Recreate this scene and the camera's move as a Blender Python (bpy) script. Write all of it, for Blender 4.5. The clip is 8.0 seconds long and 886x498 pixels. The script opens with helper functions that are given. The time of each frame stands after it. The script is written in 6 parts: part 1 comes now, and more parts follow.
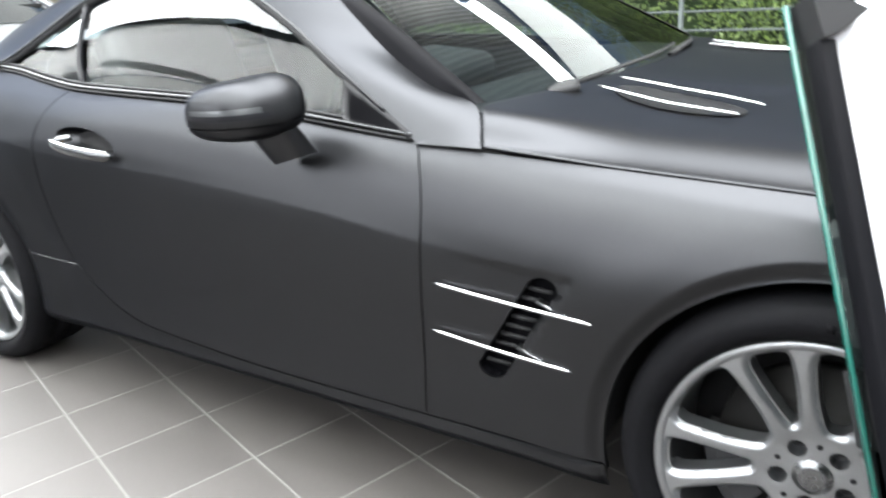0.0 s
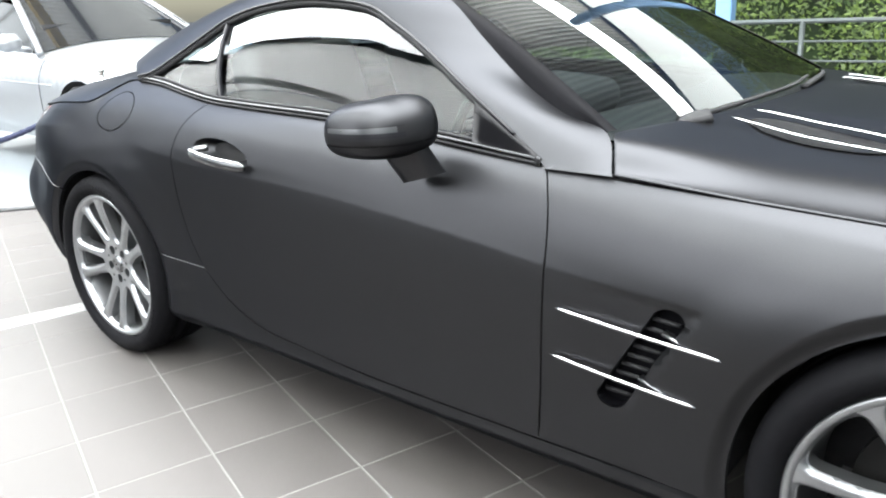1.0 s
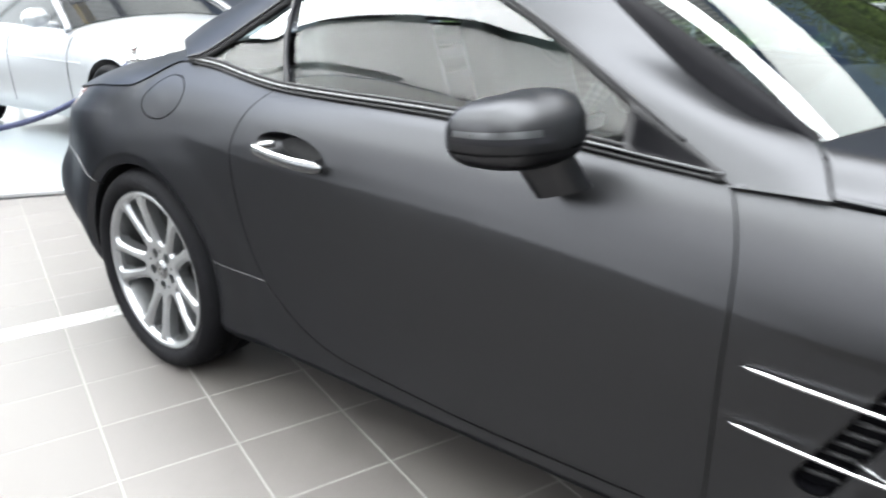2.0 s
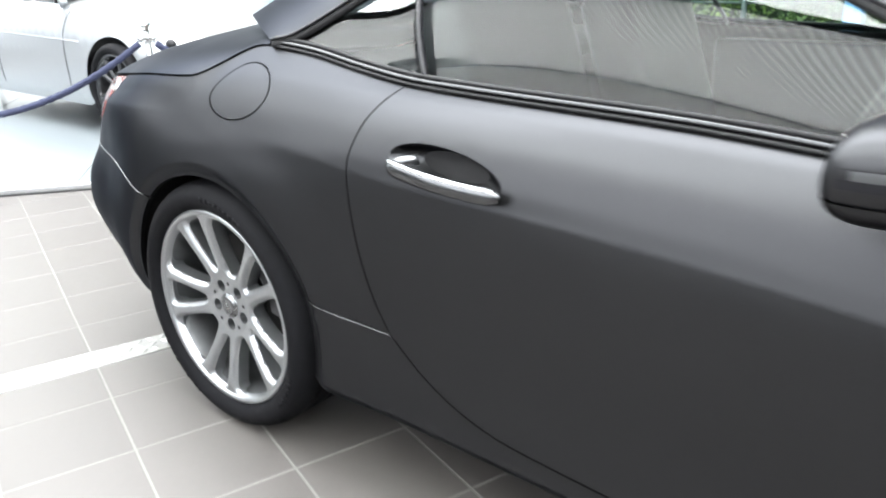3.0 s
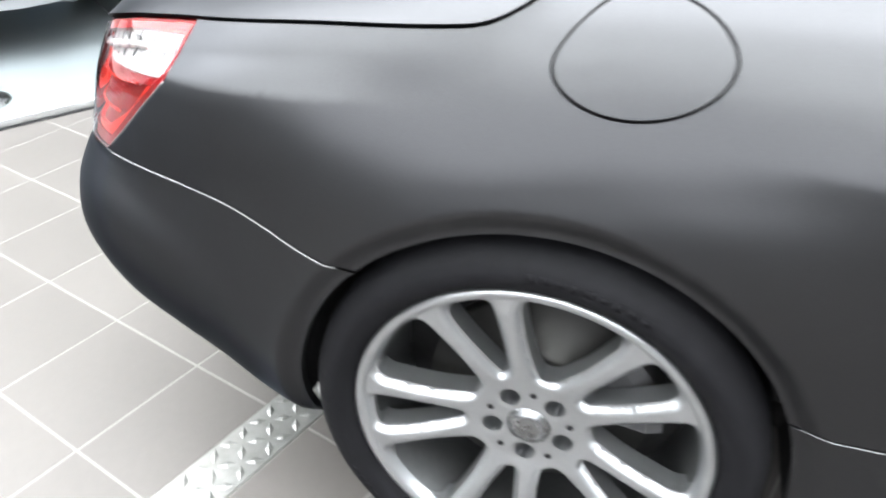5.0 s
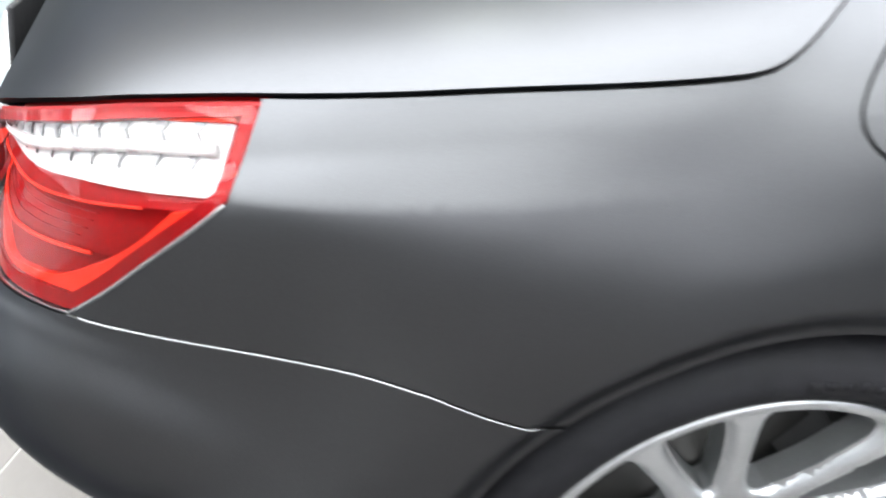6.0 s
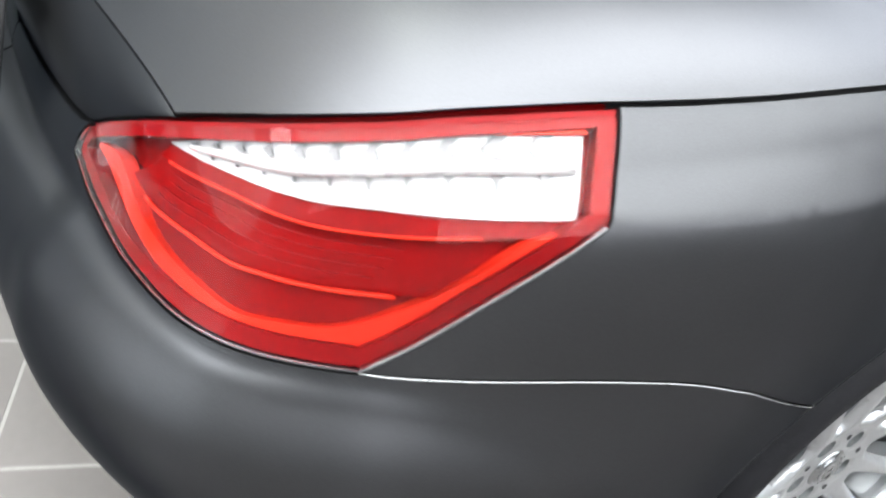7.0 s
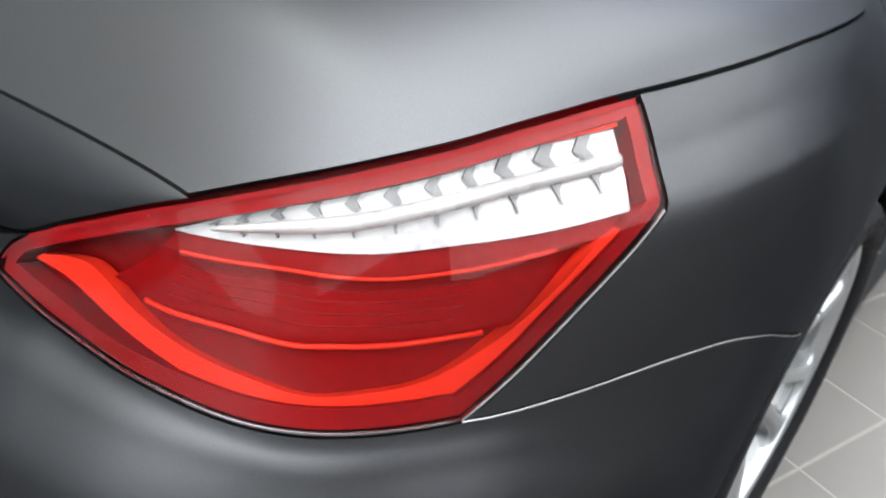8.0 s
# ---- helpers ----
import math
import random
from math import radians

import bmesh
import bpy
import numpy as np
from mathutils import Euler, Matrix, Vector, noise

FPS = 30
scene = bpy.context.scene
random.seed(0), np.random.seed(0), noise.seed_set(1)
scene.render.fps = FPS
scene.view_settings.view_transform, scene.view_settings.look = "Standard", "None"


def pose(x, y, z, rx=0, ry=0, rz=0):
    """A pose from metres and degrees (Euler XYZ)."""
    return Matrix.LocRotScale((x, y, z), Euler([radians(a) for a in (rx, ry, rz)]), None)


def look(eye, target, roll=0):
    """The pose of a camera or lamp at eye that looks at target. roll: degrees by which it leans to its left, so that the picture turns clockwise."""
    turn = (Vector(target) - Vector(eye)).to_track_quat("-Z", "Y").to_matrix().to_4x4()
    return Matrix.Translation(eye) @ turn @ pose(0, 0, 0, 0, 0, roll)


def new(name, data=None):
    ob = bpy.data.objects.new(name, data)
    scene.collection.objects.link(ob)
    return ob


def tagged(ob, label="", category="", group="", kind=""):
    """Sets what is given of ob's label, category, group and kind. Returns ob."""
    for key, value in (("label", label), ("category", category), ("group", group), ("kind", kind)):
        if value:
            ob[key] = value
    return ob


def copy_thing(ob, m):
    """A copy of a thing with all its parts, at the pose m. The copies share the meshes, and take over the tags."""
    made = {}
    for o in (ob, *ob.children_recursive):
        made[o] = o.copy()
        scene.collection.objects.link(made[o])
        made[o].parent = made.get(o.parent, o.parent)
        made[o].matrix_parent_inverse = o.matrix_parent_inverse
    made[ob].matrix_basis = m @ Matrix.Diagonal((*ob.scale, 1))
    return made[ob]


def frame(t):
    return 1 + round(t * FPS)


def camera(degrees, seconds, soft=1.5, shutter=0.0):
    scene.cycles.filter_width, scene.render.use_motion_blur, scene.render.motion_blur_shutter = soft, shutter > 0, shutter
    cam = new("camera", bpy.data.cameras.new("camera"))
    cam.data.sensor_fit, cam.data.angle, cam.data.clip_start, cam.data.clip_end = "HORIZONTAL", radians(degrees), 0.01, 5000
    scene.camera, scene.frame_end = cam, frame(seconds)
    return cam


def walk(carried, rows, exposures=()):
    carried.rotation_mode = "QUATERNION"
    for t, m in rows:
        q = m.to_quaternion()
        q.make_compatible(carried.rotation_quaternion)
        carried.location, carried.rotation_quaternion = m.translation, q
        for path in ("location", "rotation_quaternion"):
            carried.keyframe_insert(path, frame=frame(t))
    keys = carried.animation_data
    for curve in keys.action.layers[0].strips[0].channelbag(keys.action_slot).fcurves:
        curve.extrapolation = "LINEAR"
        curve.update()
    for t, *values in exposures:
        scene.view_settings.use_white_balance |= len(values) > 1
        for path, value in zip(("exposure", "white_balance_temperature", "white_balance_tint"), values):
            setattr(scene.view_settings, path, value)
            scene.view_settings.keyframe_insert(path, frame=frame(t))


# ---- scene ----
cam = camera(59.4, 8.0, soft=2.0, shutter=0.5)
PATH = [
    (0, (2.683, -2.133, 1.162), (1.647, -0.554, 0.505), -3.7),
    (0.1, (2.673, -2.152, 1.167), (1.617, -0.581, 0.522), -2.8),
    (0.5, (2.666, -2.16, 1.171), (1.485, -0.67, 0.552), -1.7),
    (1, (2.633, -2.186, 1.175), (1.405, -0.724, 0.578), -2.6),
    (1.5, (2.514, -2.169, 1.152), (1.284, -0.707, 0.559), -2.0),
    (2, (2.244, -2.058, 1.165), (0.991, -0.635, 0.526), -1.9),
    (2.2, (2.13, -2.034, 1.159), (0.852, -0.643, 0.503), -1.3),
    (3.3, (1.398, -1.86, 1.151), (0.226, -0.411, 0.425), -1.6),
    (3.5, (1.255, -1.812, 1.162), (0.094, -0.377, 0.393), -1.3),
    (4, (0.849, -1.83, 1.174), (-0.117, -0.286, 0.347), -1.6),
    (4.2, (0.712, -1.82, 1.177), (-0.152, -0.25, 0.29), -2.5),
    (5.3, (-0.019, -1.63, 1.176), (-0.405, -0.014, 0.062), -2.6),
    (5.5, (-0.13, -1.588, 1.179), (-0.362, 0.059, 0.068), -2.4),
    (5.7, (-0.238, -1.54, 1.163), (-0.291, 0.143, 0.085), -0.5),
    (6, (-0.404, -1.431, 1.139), (-0.203, 0.224, 0.034), 1.0),
    (6.2, (-0.509, -1.371, 1.124), (-0.169, 0.258, 0.014), 4.8),
    (6.5, (-0.652, -1.321, 1.103), (-0.102, 0.267, 0.019), 8.7),
    (7, (-0.906, -1.205, 1.109), (0.021, 0.161, -0.02), 10.4),
    (7.5, (-0.994, -1.1, 1.077), (0.218, 0.108, 0.043), 9.5),
    (8, (-1.063, -1.042, 1.068), (0.327, -0.012, 0.064), 6.6),
]
walk(cam, [(t, look(eye, target, roll)) for t, eye, target, roll in PATH],
     exposures=((0.0, -0.28), (2.0, -0.30), (4.2, -0.24), (5.4, 0.06), (6.7, 0.10), (7.5, -0.36), (8.0, -0.60)))

# ---- light ----
world = bpy.data.worlds.new("world")
scene.world = world
world.use_nodes = True
wn = world.node_tree.nodes
sky = wn.new("ShaderNodeTexSky")
sky.sky_type, sky.sun_disc = "NISHITA", False
sky.sun_elevation, sky.sun_rotation = radians(50), radians(200)
wn["Background"].inputs["Strength"].default_value = 0.15
world.node_tree.links.new(sky.outputs[0], wn["Background"].inputs["Color"])
sun = new("sun", bpy.data.lights.new("sun", "SUN"))
sun.data.energy, sun.data.angle, sun.data.color = 1.2, radians(12), (1.0, 0.97, 0.92)
sun.matrix_world = look((-3, -6, 12), (0, 6, 0))


def area(name, x, y, z, sx, sy, rx, ry, rz, power, color):
    """A lamp in a window or skylight opening, over a roof sheet or added unseen; it shines along its own -z."""
    ob = new(name, bpy.data.lights.new(name, "AREA"))
    ob.data.shape, ob.data.size, ob.data.size_y = "RECTANGLE", sx, sy
    ob.data.energy, ob.data.color = power, color
    ob.matrix_world = pose(x, y, z, rx, ry, rz)
    return ob


area("skylight", -1.6, -0.35, 4.30, 17.2, 2.5, 0, 0, 0, 3040, (0.965, 0.99, 1.0))
# added lamp strip, no window known there; gives the car's shoulder its highlight
area("clerestory_daylight", 0.5, -5.26, 2.95, 22.0, 0.8, 90, 0, 0, 330, (0.98, 0.99, 1.0))
area("south_window_daylight", -0.3, -5.30, 1.90, 5.6, 1.2, 90, 0, 0, 150, (0.98, 0.99, 1.0))
area("roof_slot", 1.25, 5.15, 4.2, 5.0, 0.46, 0, 0, 23, 190, (0.97, 0.99, 1.0))
area("roof_hatch", -0.28, 1.16, 4.22, 0.42, 0.42, 0, 0, 0, 42, (0.93, 1.0, 0.90))
area("roof_sheet_light", 0.5, -3.5, 5.0, 20.0, 3.3, 0, 0, 0, 7800, (0.97, 0.99, 1.0))
area("roof_sheet_light_far", -5.2, 3.6, 4.8, 11.0, 4.0, 0, 0, 0, 1550, (0.97, 1.0, 0.97))
area("west_window_daylight", -11.826, 1.2, 2.3, 3.7, 6.8, 0, -90, 0, 330, (0.96, 0.99, 1.0))
# added lamp out of view, brightens the tail lid and bumper corner
area("garden_light_west", -8.2, 5.75, 2.6, 7.4, 1.6, -90, 0, 0, 60, (0.95, 1.0, 0.97))
area("garden_light", 1.0, 5.75, 3.78, 14.0, 0.9, -90, 0, 0, 300, (0.95, 1.0, 0.96))

# ---- materials ----
def mat(name, color, rough=0.5, metal=0.0, coat=0.0, spread=0.08, scale=30.0, bump=0.0, bump_scale=200.0, emit=0.0, trans=0.0, ior=1.45, spread2=0.06, aniso=0.0):
    """A surface with two scales of variation in colour and gloss, and fine relief."""
    m = bpy.data.materials.new(name)
    m.use_nodes = True
    n, l = m.node_tree.nodes, m.node_tree.links
    b = n["Principled BSDF"]
    b.inputs["Metallic"].default_value = metal
    b.inputs["Coat Weight"].default_value = coat
    b.inputs["Coat Roughness"].default_value = 0.04
    b.inputs["Transmission Weight"].default_value = trans
    b.inputs["IOR"].default_value = ior
    co = n.new("ShaderNodeTexCoord")
    total = None
    for k, (sc, amount) in enumerate(((scale, spread), (scale / 14.0, spread2))):
        t = n.new("ShaderNodeTexNoise")
        t.inputs["Scale"].default_value, t.inputs["Detail"].default_value = sc, 4.0
        l.new(co.outputs["Object"], t.inputs["Vector"])
        r = n.new("ShaderNodeMapRange")
        r.inputs[1].default_value, r.inputs[2].default_value = 0.25, 0.75
        r.inputs[3].default_value, r.inputs[4].default_value = 1 - amount, 1 + amount
        l.new(t.outputs["Fac"], r.inputs[0])
        if total is None:
            total = r.outputs[0]
        else:
            x = n.new("ShaderNodeMath")
            x.operation = "MULTIPLY"
            l.new(total, x.inputs[0])
            l.new(r.outputs[0], x.inputs[1])
            total = x.outputs[0]
    h = n.new("ShaderNodeVectorMath")
    h.operation = "SCALE"
    h.inputs[0].default_value = color
    l.new(total, h.inputs["Scale"])
    l.new(h.outputs[0], b.inputs["Base Color"])
    g = n.new("ShaderNodeMath")
    g.operation, g.use_clamp = "MULTIPLY", True
    g.inputs[1].default_value = rough
    l.new(total, g.inputs[0])
    l.new(g.outputs[0], b.inputs["Roughness"])
    if bump:
        t = n.new("ShaderNodeTexNoise")
        t.inputs["Scale"].default_value, t.inputs["Detail"].default_value = bump_scale, 3.0
        l.new(co.outputs["Object"], t.inputs["Vector"])
        u = n.new("ShaderNodeBump")
        u.inputs["Strength"].default_value, u.inputs["Distance"].default_value = bump, 0.002
        l.new(t.outputs["Fac"], u.inputs["Height"])
        l.new(u.outputs[0], b.inputs["Normal"])
    if emit:
        b.inputs["Emission Color"].default_value, b.inputs["Emission Strength"].default_value = (*color, 1), emit
    return m


def pane_mat(name, tint, gloss=1.5, rough=0.0):
    """Thin clear glass: what lies behind, tinted, under a Fresnel reflection."""
    m = bpy.data.materials.new(name)
    m.use_nodes = True
    n, l = m.node_tree.nodes, m.node_tree.links
    n.remove(n["Principled BSDF"])
    f, t, g, x = n.new("ShaderNodeFresnel"), n.new("ShaderNodeBsdfTransparent"), n.new("ShaderNodeBsdfGlossy"), n.new("ShaderNodeMixShader")
    f.inputs["IOR"].default_value = gloss
    t.inputs["Color"].default_value = (*tint, 1)
    g.inputs["Roughness"].default_value = rough
    l.new(f.outputs[0], x.inputs[0])
    l.new(t.outputs[0], x.inputs[1])
    l.new(g.outputs[0], x.inputs[2])
    l.new(x.outputs[0], n["Material Output"].inputs["Surface"])
    return m


def paint_mat():
    """Satin metallic paint: grey flakes under a dull clear coat, fine grain and faint clouding."""
    m = bpy.data.materials.new("satin_grey_paint")
    m.use_nodes = True
    n, l = m.node_tree.nodes, m.node_tree.links
    b = n["Principled BSDF"]
    b.inputs["Metallic"].default_value = 1.0
    b.inputs["Specular Tint"].default_value = (0.35, 0.36, 0.38, 1)
    co, grain, cloud = n.new("ShaderNodeTexCoord"), n.new("ShaderNodeTexNoise"), n.new("ShaderNodeTexNoise")
    grain.inputs["Scale"].default_value, cloud.inputs["Scale"].default_value = 900.0, 2.5
    tone, dull = n.new("ShaderNodeValToRGB"), n.new("ShaderNodeMapRange")
    tone.color_ramp.elements[0].position, tone.color_ramp.elements[1].position = 0.3, 0.7
    tone.color_ramp.elements[0].color, tone.color_ramp.elements[1].color = (0.044, 0.0445, 0.047, 1), (0.053, 0.054, 0.057, 1)
    dull.inputs[3].default_value, dull.inputs[4].default_value = 0.37, 0.41
    for t in (grain, cloud):
        l.new(co.outputs["Object"], t.inputs["Vector"])
    l.new(grain.outputs["Fac"], tone.inputs[0])
    l.new(tone.outputs[0], b.inputs["Base Color"])
    l.new(cloud.outputs["Fac"], dull.inputs[0])
    l.new(dull.outputs[0], b.inputs["Roughness"])
    return m


PAINT = paint_mat()
SILVER = mat("silver_paint", (0.33, 0.342, 0.358), 0.32, 0.75, 0.3, 0.03, 600, 0.0, spread2=0.02)
CARGLASS = mat("black_car_glass", (0.012, 0.013, 0.015), 0.06, 0, 0.0, 0.05, 30, ior=1.3)
DARK_ALLOY = mat("black_alloy", (0.03, 0.03, 0.033), 0.3, 0.6, 0.3, 0.08, 60)
CHROME = mat("chrome", (0.86, 0.87, 0.88), 0.06, 1.0, 0, 0.02, 60)
SATIN_SILVER = mat("satin_silver", (0.13, 0.133, 0.137), 0.26, 1.0, 0, 0.03, 120)
BELT_TRIM = mat("dark_satin_trim", (0.045, 0.046, 0.048), 0.24, 1.0, 0, 0.05, 60)
SATIN = mat("satin_metal", (0.22, 0.225, 0.23), 0.28, 1.0, 0, 0.04, 90)
ALLOY = mat("silver_alloy", (0.33, 0.34, 0.35), 0.34, 0.9, 0, 0.03, 220)
ALLOY_IN = mat("alloy_barrel", (0.17, 0.175, 0.18), 0.38, 0.9, 0, 0.06, 80)
DISC = mat("brake_steel", (0.035, 0.0345, 0.0335), 0.55, 0.7, 0, 0.12, 40)
CALIPER = mat("caliper_grey", (0.045, 0.045, 0.047), 0.5, 0.2, 0, 0.1, 60)
RUBBER = mat("tyre_rubber", (0.007, 0.007, 0.008), 0.66, 0, 0, 0.25, 55, 0.25, 260, spread2=0.15, ior=1.13)
TRIM = mat("black_trim", (0.010, 0.010, 0.012), 0.30, 0, 0.0, 0.1, 50, ior=1.33)
FRIT = mat("black_glass_border", (0.004, 0.004, 0.005), 0.5, 0, 0, 0.1, 50, ior=1.12)
PLASTIC = mat("black_plastic", (0.012, 0.012, 0.013), 0.6, 0, 0, 0.15, 80, 0.15, 500, ior=1.3)
SEAL = mat("dark_gap_seal", (0.006, 0.006, 0.007), 0.75, 0, 0, 0.1, 50)
LEATHER = mat("black_leather", (0.018, 0.018, 0.02), 0.5, 0, 0, 0.12, 60, 0.3, 350)
TEXTILE = mat("dark_lining", (0.03, 0.03, 0.032), 0.9, 0, 0, 0.15, 120)
GLASS = pane_mat("tinted_car_glass", (0.70, 0.80, 0.78), 1.55)
GLASS_FRONT = pane_mat("windscreen_glass", (0.70, 0.79, 0.77), 1.30)
GLASS_DARK = pane_mat("dark_car_glass", (0.08, 0.09, 0.10), 1.55)
LENS = pane_mat("clear_lamp_cover", (0.98, 0.97, 0.97), 1.24)
PANE = pane_mat("clear_sheet_glass", (0.90, 0.97, 0.95), 1.5)
RED_DEEP = mat("deep_red_lens", (0.11, 0.001, 0.0015), 0.3, 0, 0.0, 0.06, 40, ior=1.18)
RED_SHELF = mat("red_lens_shelf", (0.125, 0.0008, 0.0012), 0.3, 0, 0.0, 0.08, 40, ior=1.10)
RED_RIM = mat("red_lens_border", (0.15, 0.002, 0.003), 0.3, 0, 0.0, 0.05, 40, ior=1.18)
RED_LIT = mat("orange_red_light_guide", (0.50, 0.018, 0.008), 0.35, 0, 0.0, 0.05, 40, ior=1.18)
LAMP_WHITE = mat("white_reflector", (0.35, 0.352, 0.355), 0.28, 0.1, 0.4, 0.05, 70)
# grey for the painted-in shade of the reflector steps, also for small trims
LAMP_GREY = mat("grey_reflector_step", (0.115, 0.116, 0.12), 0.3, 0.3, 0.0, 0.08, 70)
GROUT = mat("pale_grout", (0.150, 0.145, 0.137), 0.85, 0, 0, 0.12, 60, 0.2, 300)
STRIP = mat("aluminium_chequer_plate", (0.26, 0.26, 0.255), 0.40, 0.8, 0, 0.12, 40)
PLATFORM = mat("pale_blue_platform", (0.17, 0.19, 0.201), 0.3, 0, 0.2, 0.03, 25)
ALU = mat("aluminium_edge", (0.55, 0.56, 0.57), 0.35, 0.9, 0, 0.06, 60)
ROPE = mat("navy_rope", (0.018, 0.022, 0.05), 0.85, 0, 0, 0.2, 200, 0.4, 300)
WALL = mat("grey_wall_paint", (0.36, 0.38, 0.40), 0.7, 0, 0, 0.05, 10, 0.1, 120)
DARKWALL = mat("dark_wall_panel", (0.055, 0.06, 0.068), 0.6, 0, 0, 0.08, 14)
def sheet_mat():
    """Translucent corrugated roof sheet, grimy in places, rib shading painted as bands; the daylight above it comes
    through.
    """
    m = mat("translucent_corrugated_sheet", (0.62, 0.63, 0.62), 0.6, 0, 0, 0.05, 12, spread2=0.10)
    n, l = m.node_tree.nodes, m.node_tree.links
    b = n["Principled BSDF"]
    t, x = n.new("ShaderNodeBsdfTranslucent"), n.new("ShaderNodeMixShader")
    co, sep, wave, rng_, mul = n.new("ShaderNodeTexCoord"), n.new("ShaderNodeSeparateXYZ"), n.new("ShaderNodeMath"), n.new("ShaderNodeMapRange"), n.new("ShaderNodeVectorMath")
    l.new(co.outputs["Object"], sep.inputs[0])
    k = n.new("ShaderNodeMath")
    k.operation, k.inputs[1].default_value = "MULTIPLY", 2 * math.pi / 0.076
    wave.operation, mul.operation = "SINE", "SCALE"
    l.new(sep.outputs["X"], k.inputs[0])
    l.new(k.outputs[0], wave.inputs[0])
    # colour bands in step with the ribs stand for their shading
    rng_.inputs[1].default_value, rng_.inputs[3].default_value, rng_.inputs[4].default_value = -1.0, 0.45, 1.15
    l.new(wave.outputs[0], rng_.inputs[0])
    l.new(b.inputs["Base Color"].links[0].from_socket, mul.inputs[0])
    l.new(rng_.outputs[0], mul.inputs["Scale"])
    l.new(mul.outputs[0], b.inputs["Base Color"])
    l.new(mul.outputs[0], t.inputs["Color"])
    x.inputs[0].default_value = 0.75
    l.new(b.outputs[0], x.inputs[1])
    l.new(t.outputs[0], x.inputs[2])
    l.new(x.outputs[0], n["Material Output"].inputs["Surface"])
    return m


CORRUGATED = sheet_mat()
BEAM = mat("dark_steel_beam", (0.035, 0.04, 0.042), 0.5, 0.3, 0, 0.12, 20)
YELLOW = mat("yellow_painted_steel", (0.78, 0.52, 0.07), 0.45, 0, 0.2, 0.06, 20)
BLUE = mat("blue_painted_post", (0.16, 0.30, 0.50), 0.45, 0, 0.1, 0.06, 20)
RAIL = mat("grey_galvanised_rail", (0.085, 0.10, 0.10), 0.5, 0.4, 0, 0.1, 40)
PAPER = mat("white_paper", (0.78, 0.79, 0.82), 0.8, 0, 0, 0.03, 30)
INK = mat("grey_ink", (0.30, 0.31, 0.34), 0.8, 0, 0, 0.05, 60)
WHITE = mat("white_panel", (0.80, 0.81, 0.82), 0.5, 0, 0, 0.03, 12)
SOIL = mat("dark_soil", (0.06, 0.05, 0.035), 0.95, 0, 0, 0.3, 8, 0.5, 40)
PAVING = mat("grey_paving", (0.25, 0.25, 0.24), 0.85, 0, 0, 0.12, 4, 0.3, 60)


def tile_mat():
    """Grey-beige floor tile, each one a little different."""
    m = mat("grey_beige_floor_tile", (0.072, 0.066, 0.0625), 0.55, 0, 0, 0.05, 45, 0.12, 160, spread2=0.06)
    n, l = m.node_tree.nodes, m.node_tree.links
    b = n["Principled BSDF"]
    info, hue, r = n.new("ShaderNodeObjectInfo"), n.new("ShaderNodeHueSaturation"), n.new("ShaderNodeMapRange")
    r.inputs[3].default_value, r.inputs[4].default_value = 0.93, 1.06
    l.new(info.outputs["Random"], r.inputs[0])
    old = b.inputs["Base Color"].links[0].from_socket
    l.new(r.outputs[0], hue.inputs["Value"])
    l.new(old, hue.inputs["Color"])
    l.new(hue.outputs[0], b.inputs["Base Color"])
    return m


TILE = tile_mat()


def leaf_mat():
    m = mat("green_leaf", (0.085, 0.15, 0.03), 0.5, 0, 0, 0.1, 20)
    n, l = m.node_tree.nodes, m.node_tree.links
    b = n["Principled BSDF"]
    geo, ramp = n.new("ShaderNodeNewGeometry"), n.new("ShaderNodeValToRGB")
    ramp.color_ramp.elements[0].color = (0.018, 0.040, 0.009, 1)
    ramp.color_ramp.elements[1].color = (0.12, 0.18, 0.036, 1)
    l.new(geo.outputs["Random Per Island"], ramp.inputs[0])
    l.new(ramp.outputs[0], b.inputs["Base Color"])
    return m


LEAF = leaf_mat()

# ---- mesh helpers ----
def part(name, bm, material, parent=None, label="", smooth=True):
    """Links a bmesh as one mesh object, under a thing or a part."""
    me = bpy.data.meshes.new(name)
    bm.to_mesh(me)
    bm.free()
    if smooth:
        me.shade_smooth()
    me.materials.append(material)
    ob = new(name, me)
    if parent is not None:
        ob.parent = parent
    return tagged(ob, label)


def thing(name, label, category, group="", kind="", at=None):
    return_ob = new(name)
    if at is not None:
        return_ob.matrix_world = at
    return tagged(return_ob, label, category, group, kind)


def grid_mesh(pts, closed_u=False, closed_v=False):
    """A bmesh from rows of points."""
    bm = bmesh.new()
    rows = [[bm.verts.new(p) for p in row] for row in pts]
    nu, nv = len(rows), len(rows[0])
    for i in range(nu if closed_u else nu - 1):
        for j in range(nv if closed_v else nv - 1):
            q = [rows[i][j], rows[(i + 1) % nu][j], rows[(i + 1) % nu][(j + 1) % nv], rows[i][(j + 1) % nv]]
            if len(set(q)) == 4:
                bm.faces.new(q)
    return bm


def lathe(profile, n=64, axis="y"):
    """Turns a profile of (radius, height) round the y axis (or z)."""
    rows = []
    for i in range(n):
        a = 2 * math.pi * i / n
        rows.append([(r * math.cos(a), h, r * math.sin(a)) if axis == "y" else (r * math.cos(a), r * math.sin(a), h) for r, h in profile])
    bm = grid_mesh(rows, closed_u=True)
    bmesh.ops.recalc_face_normals(bm, faces=bm.faces)
    return bm


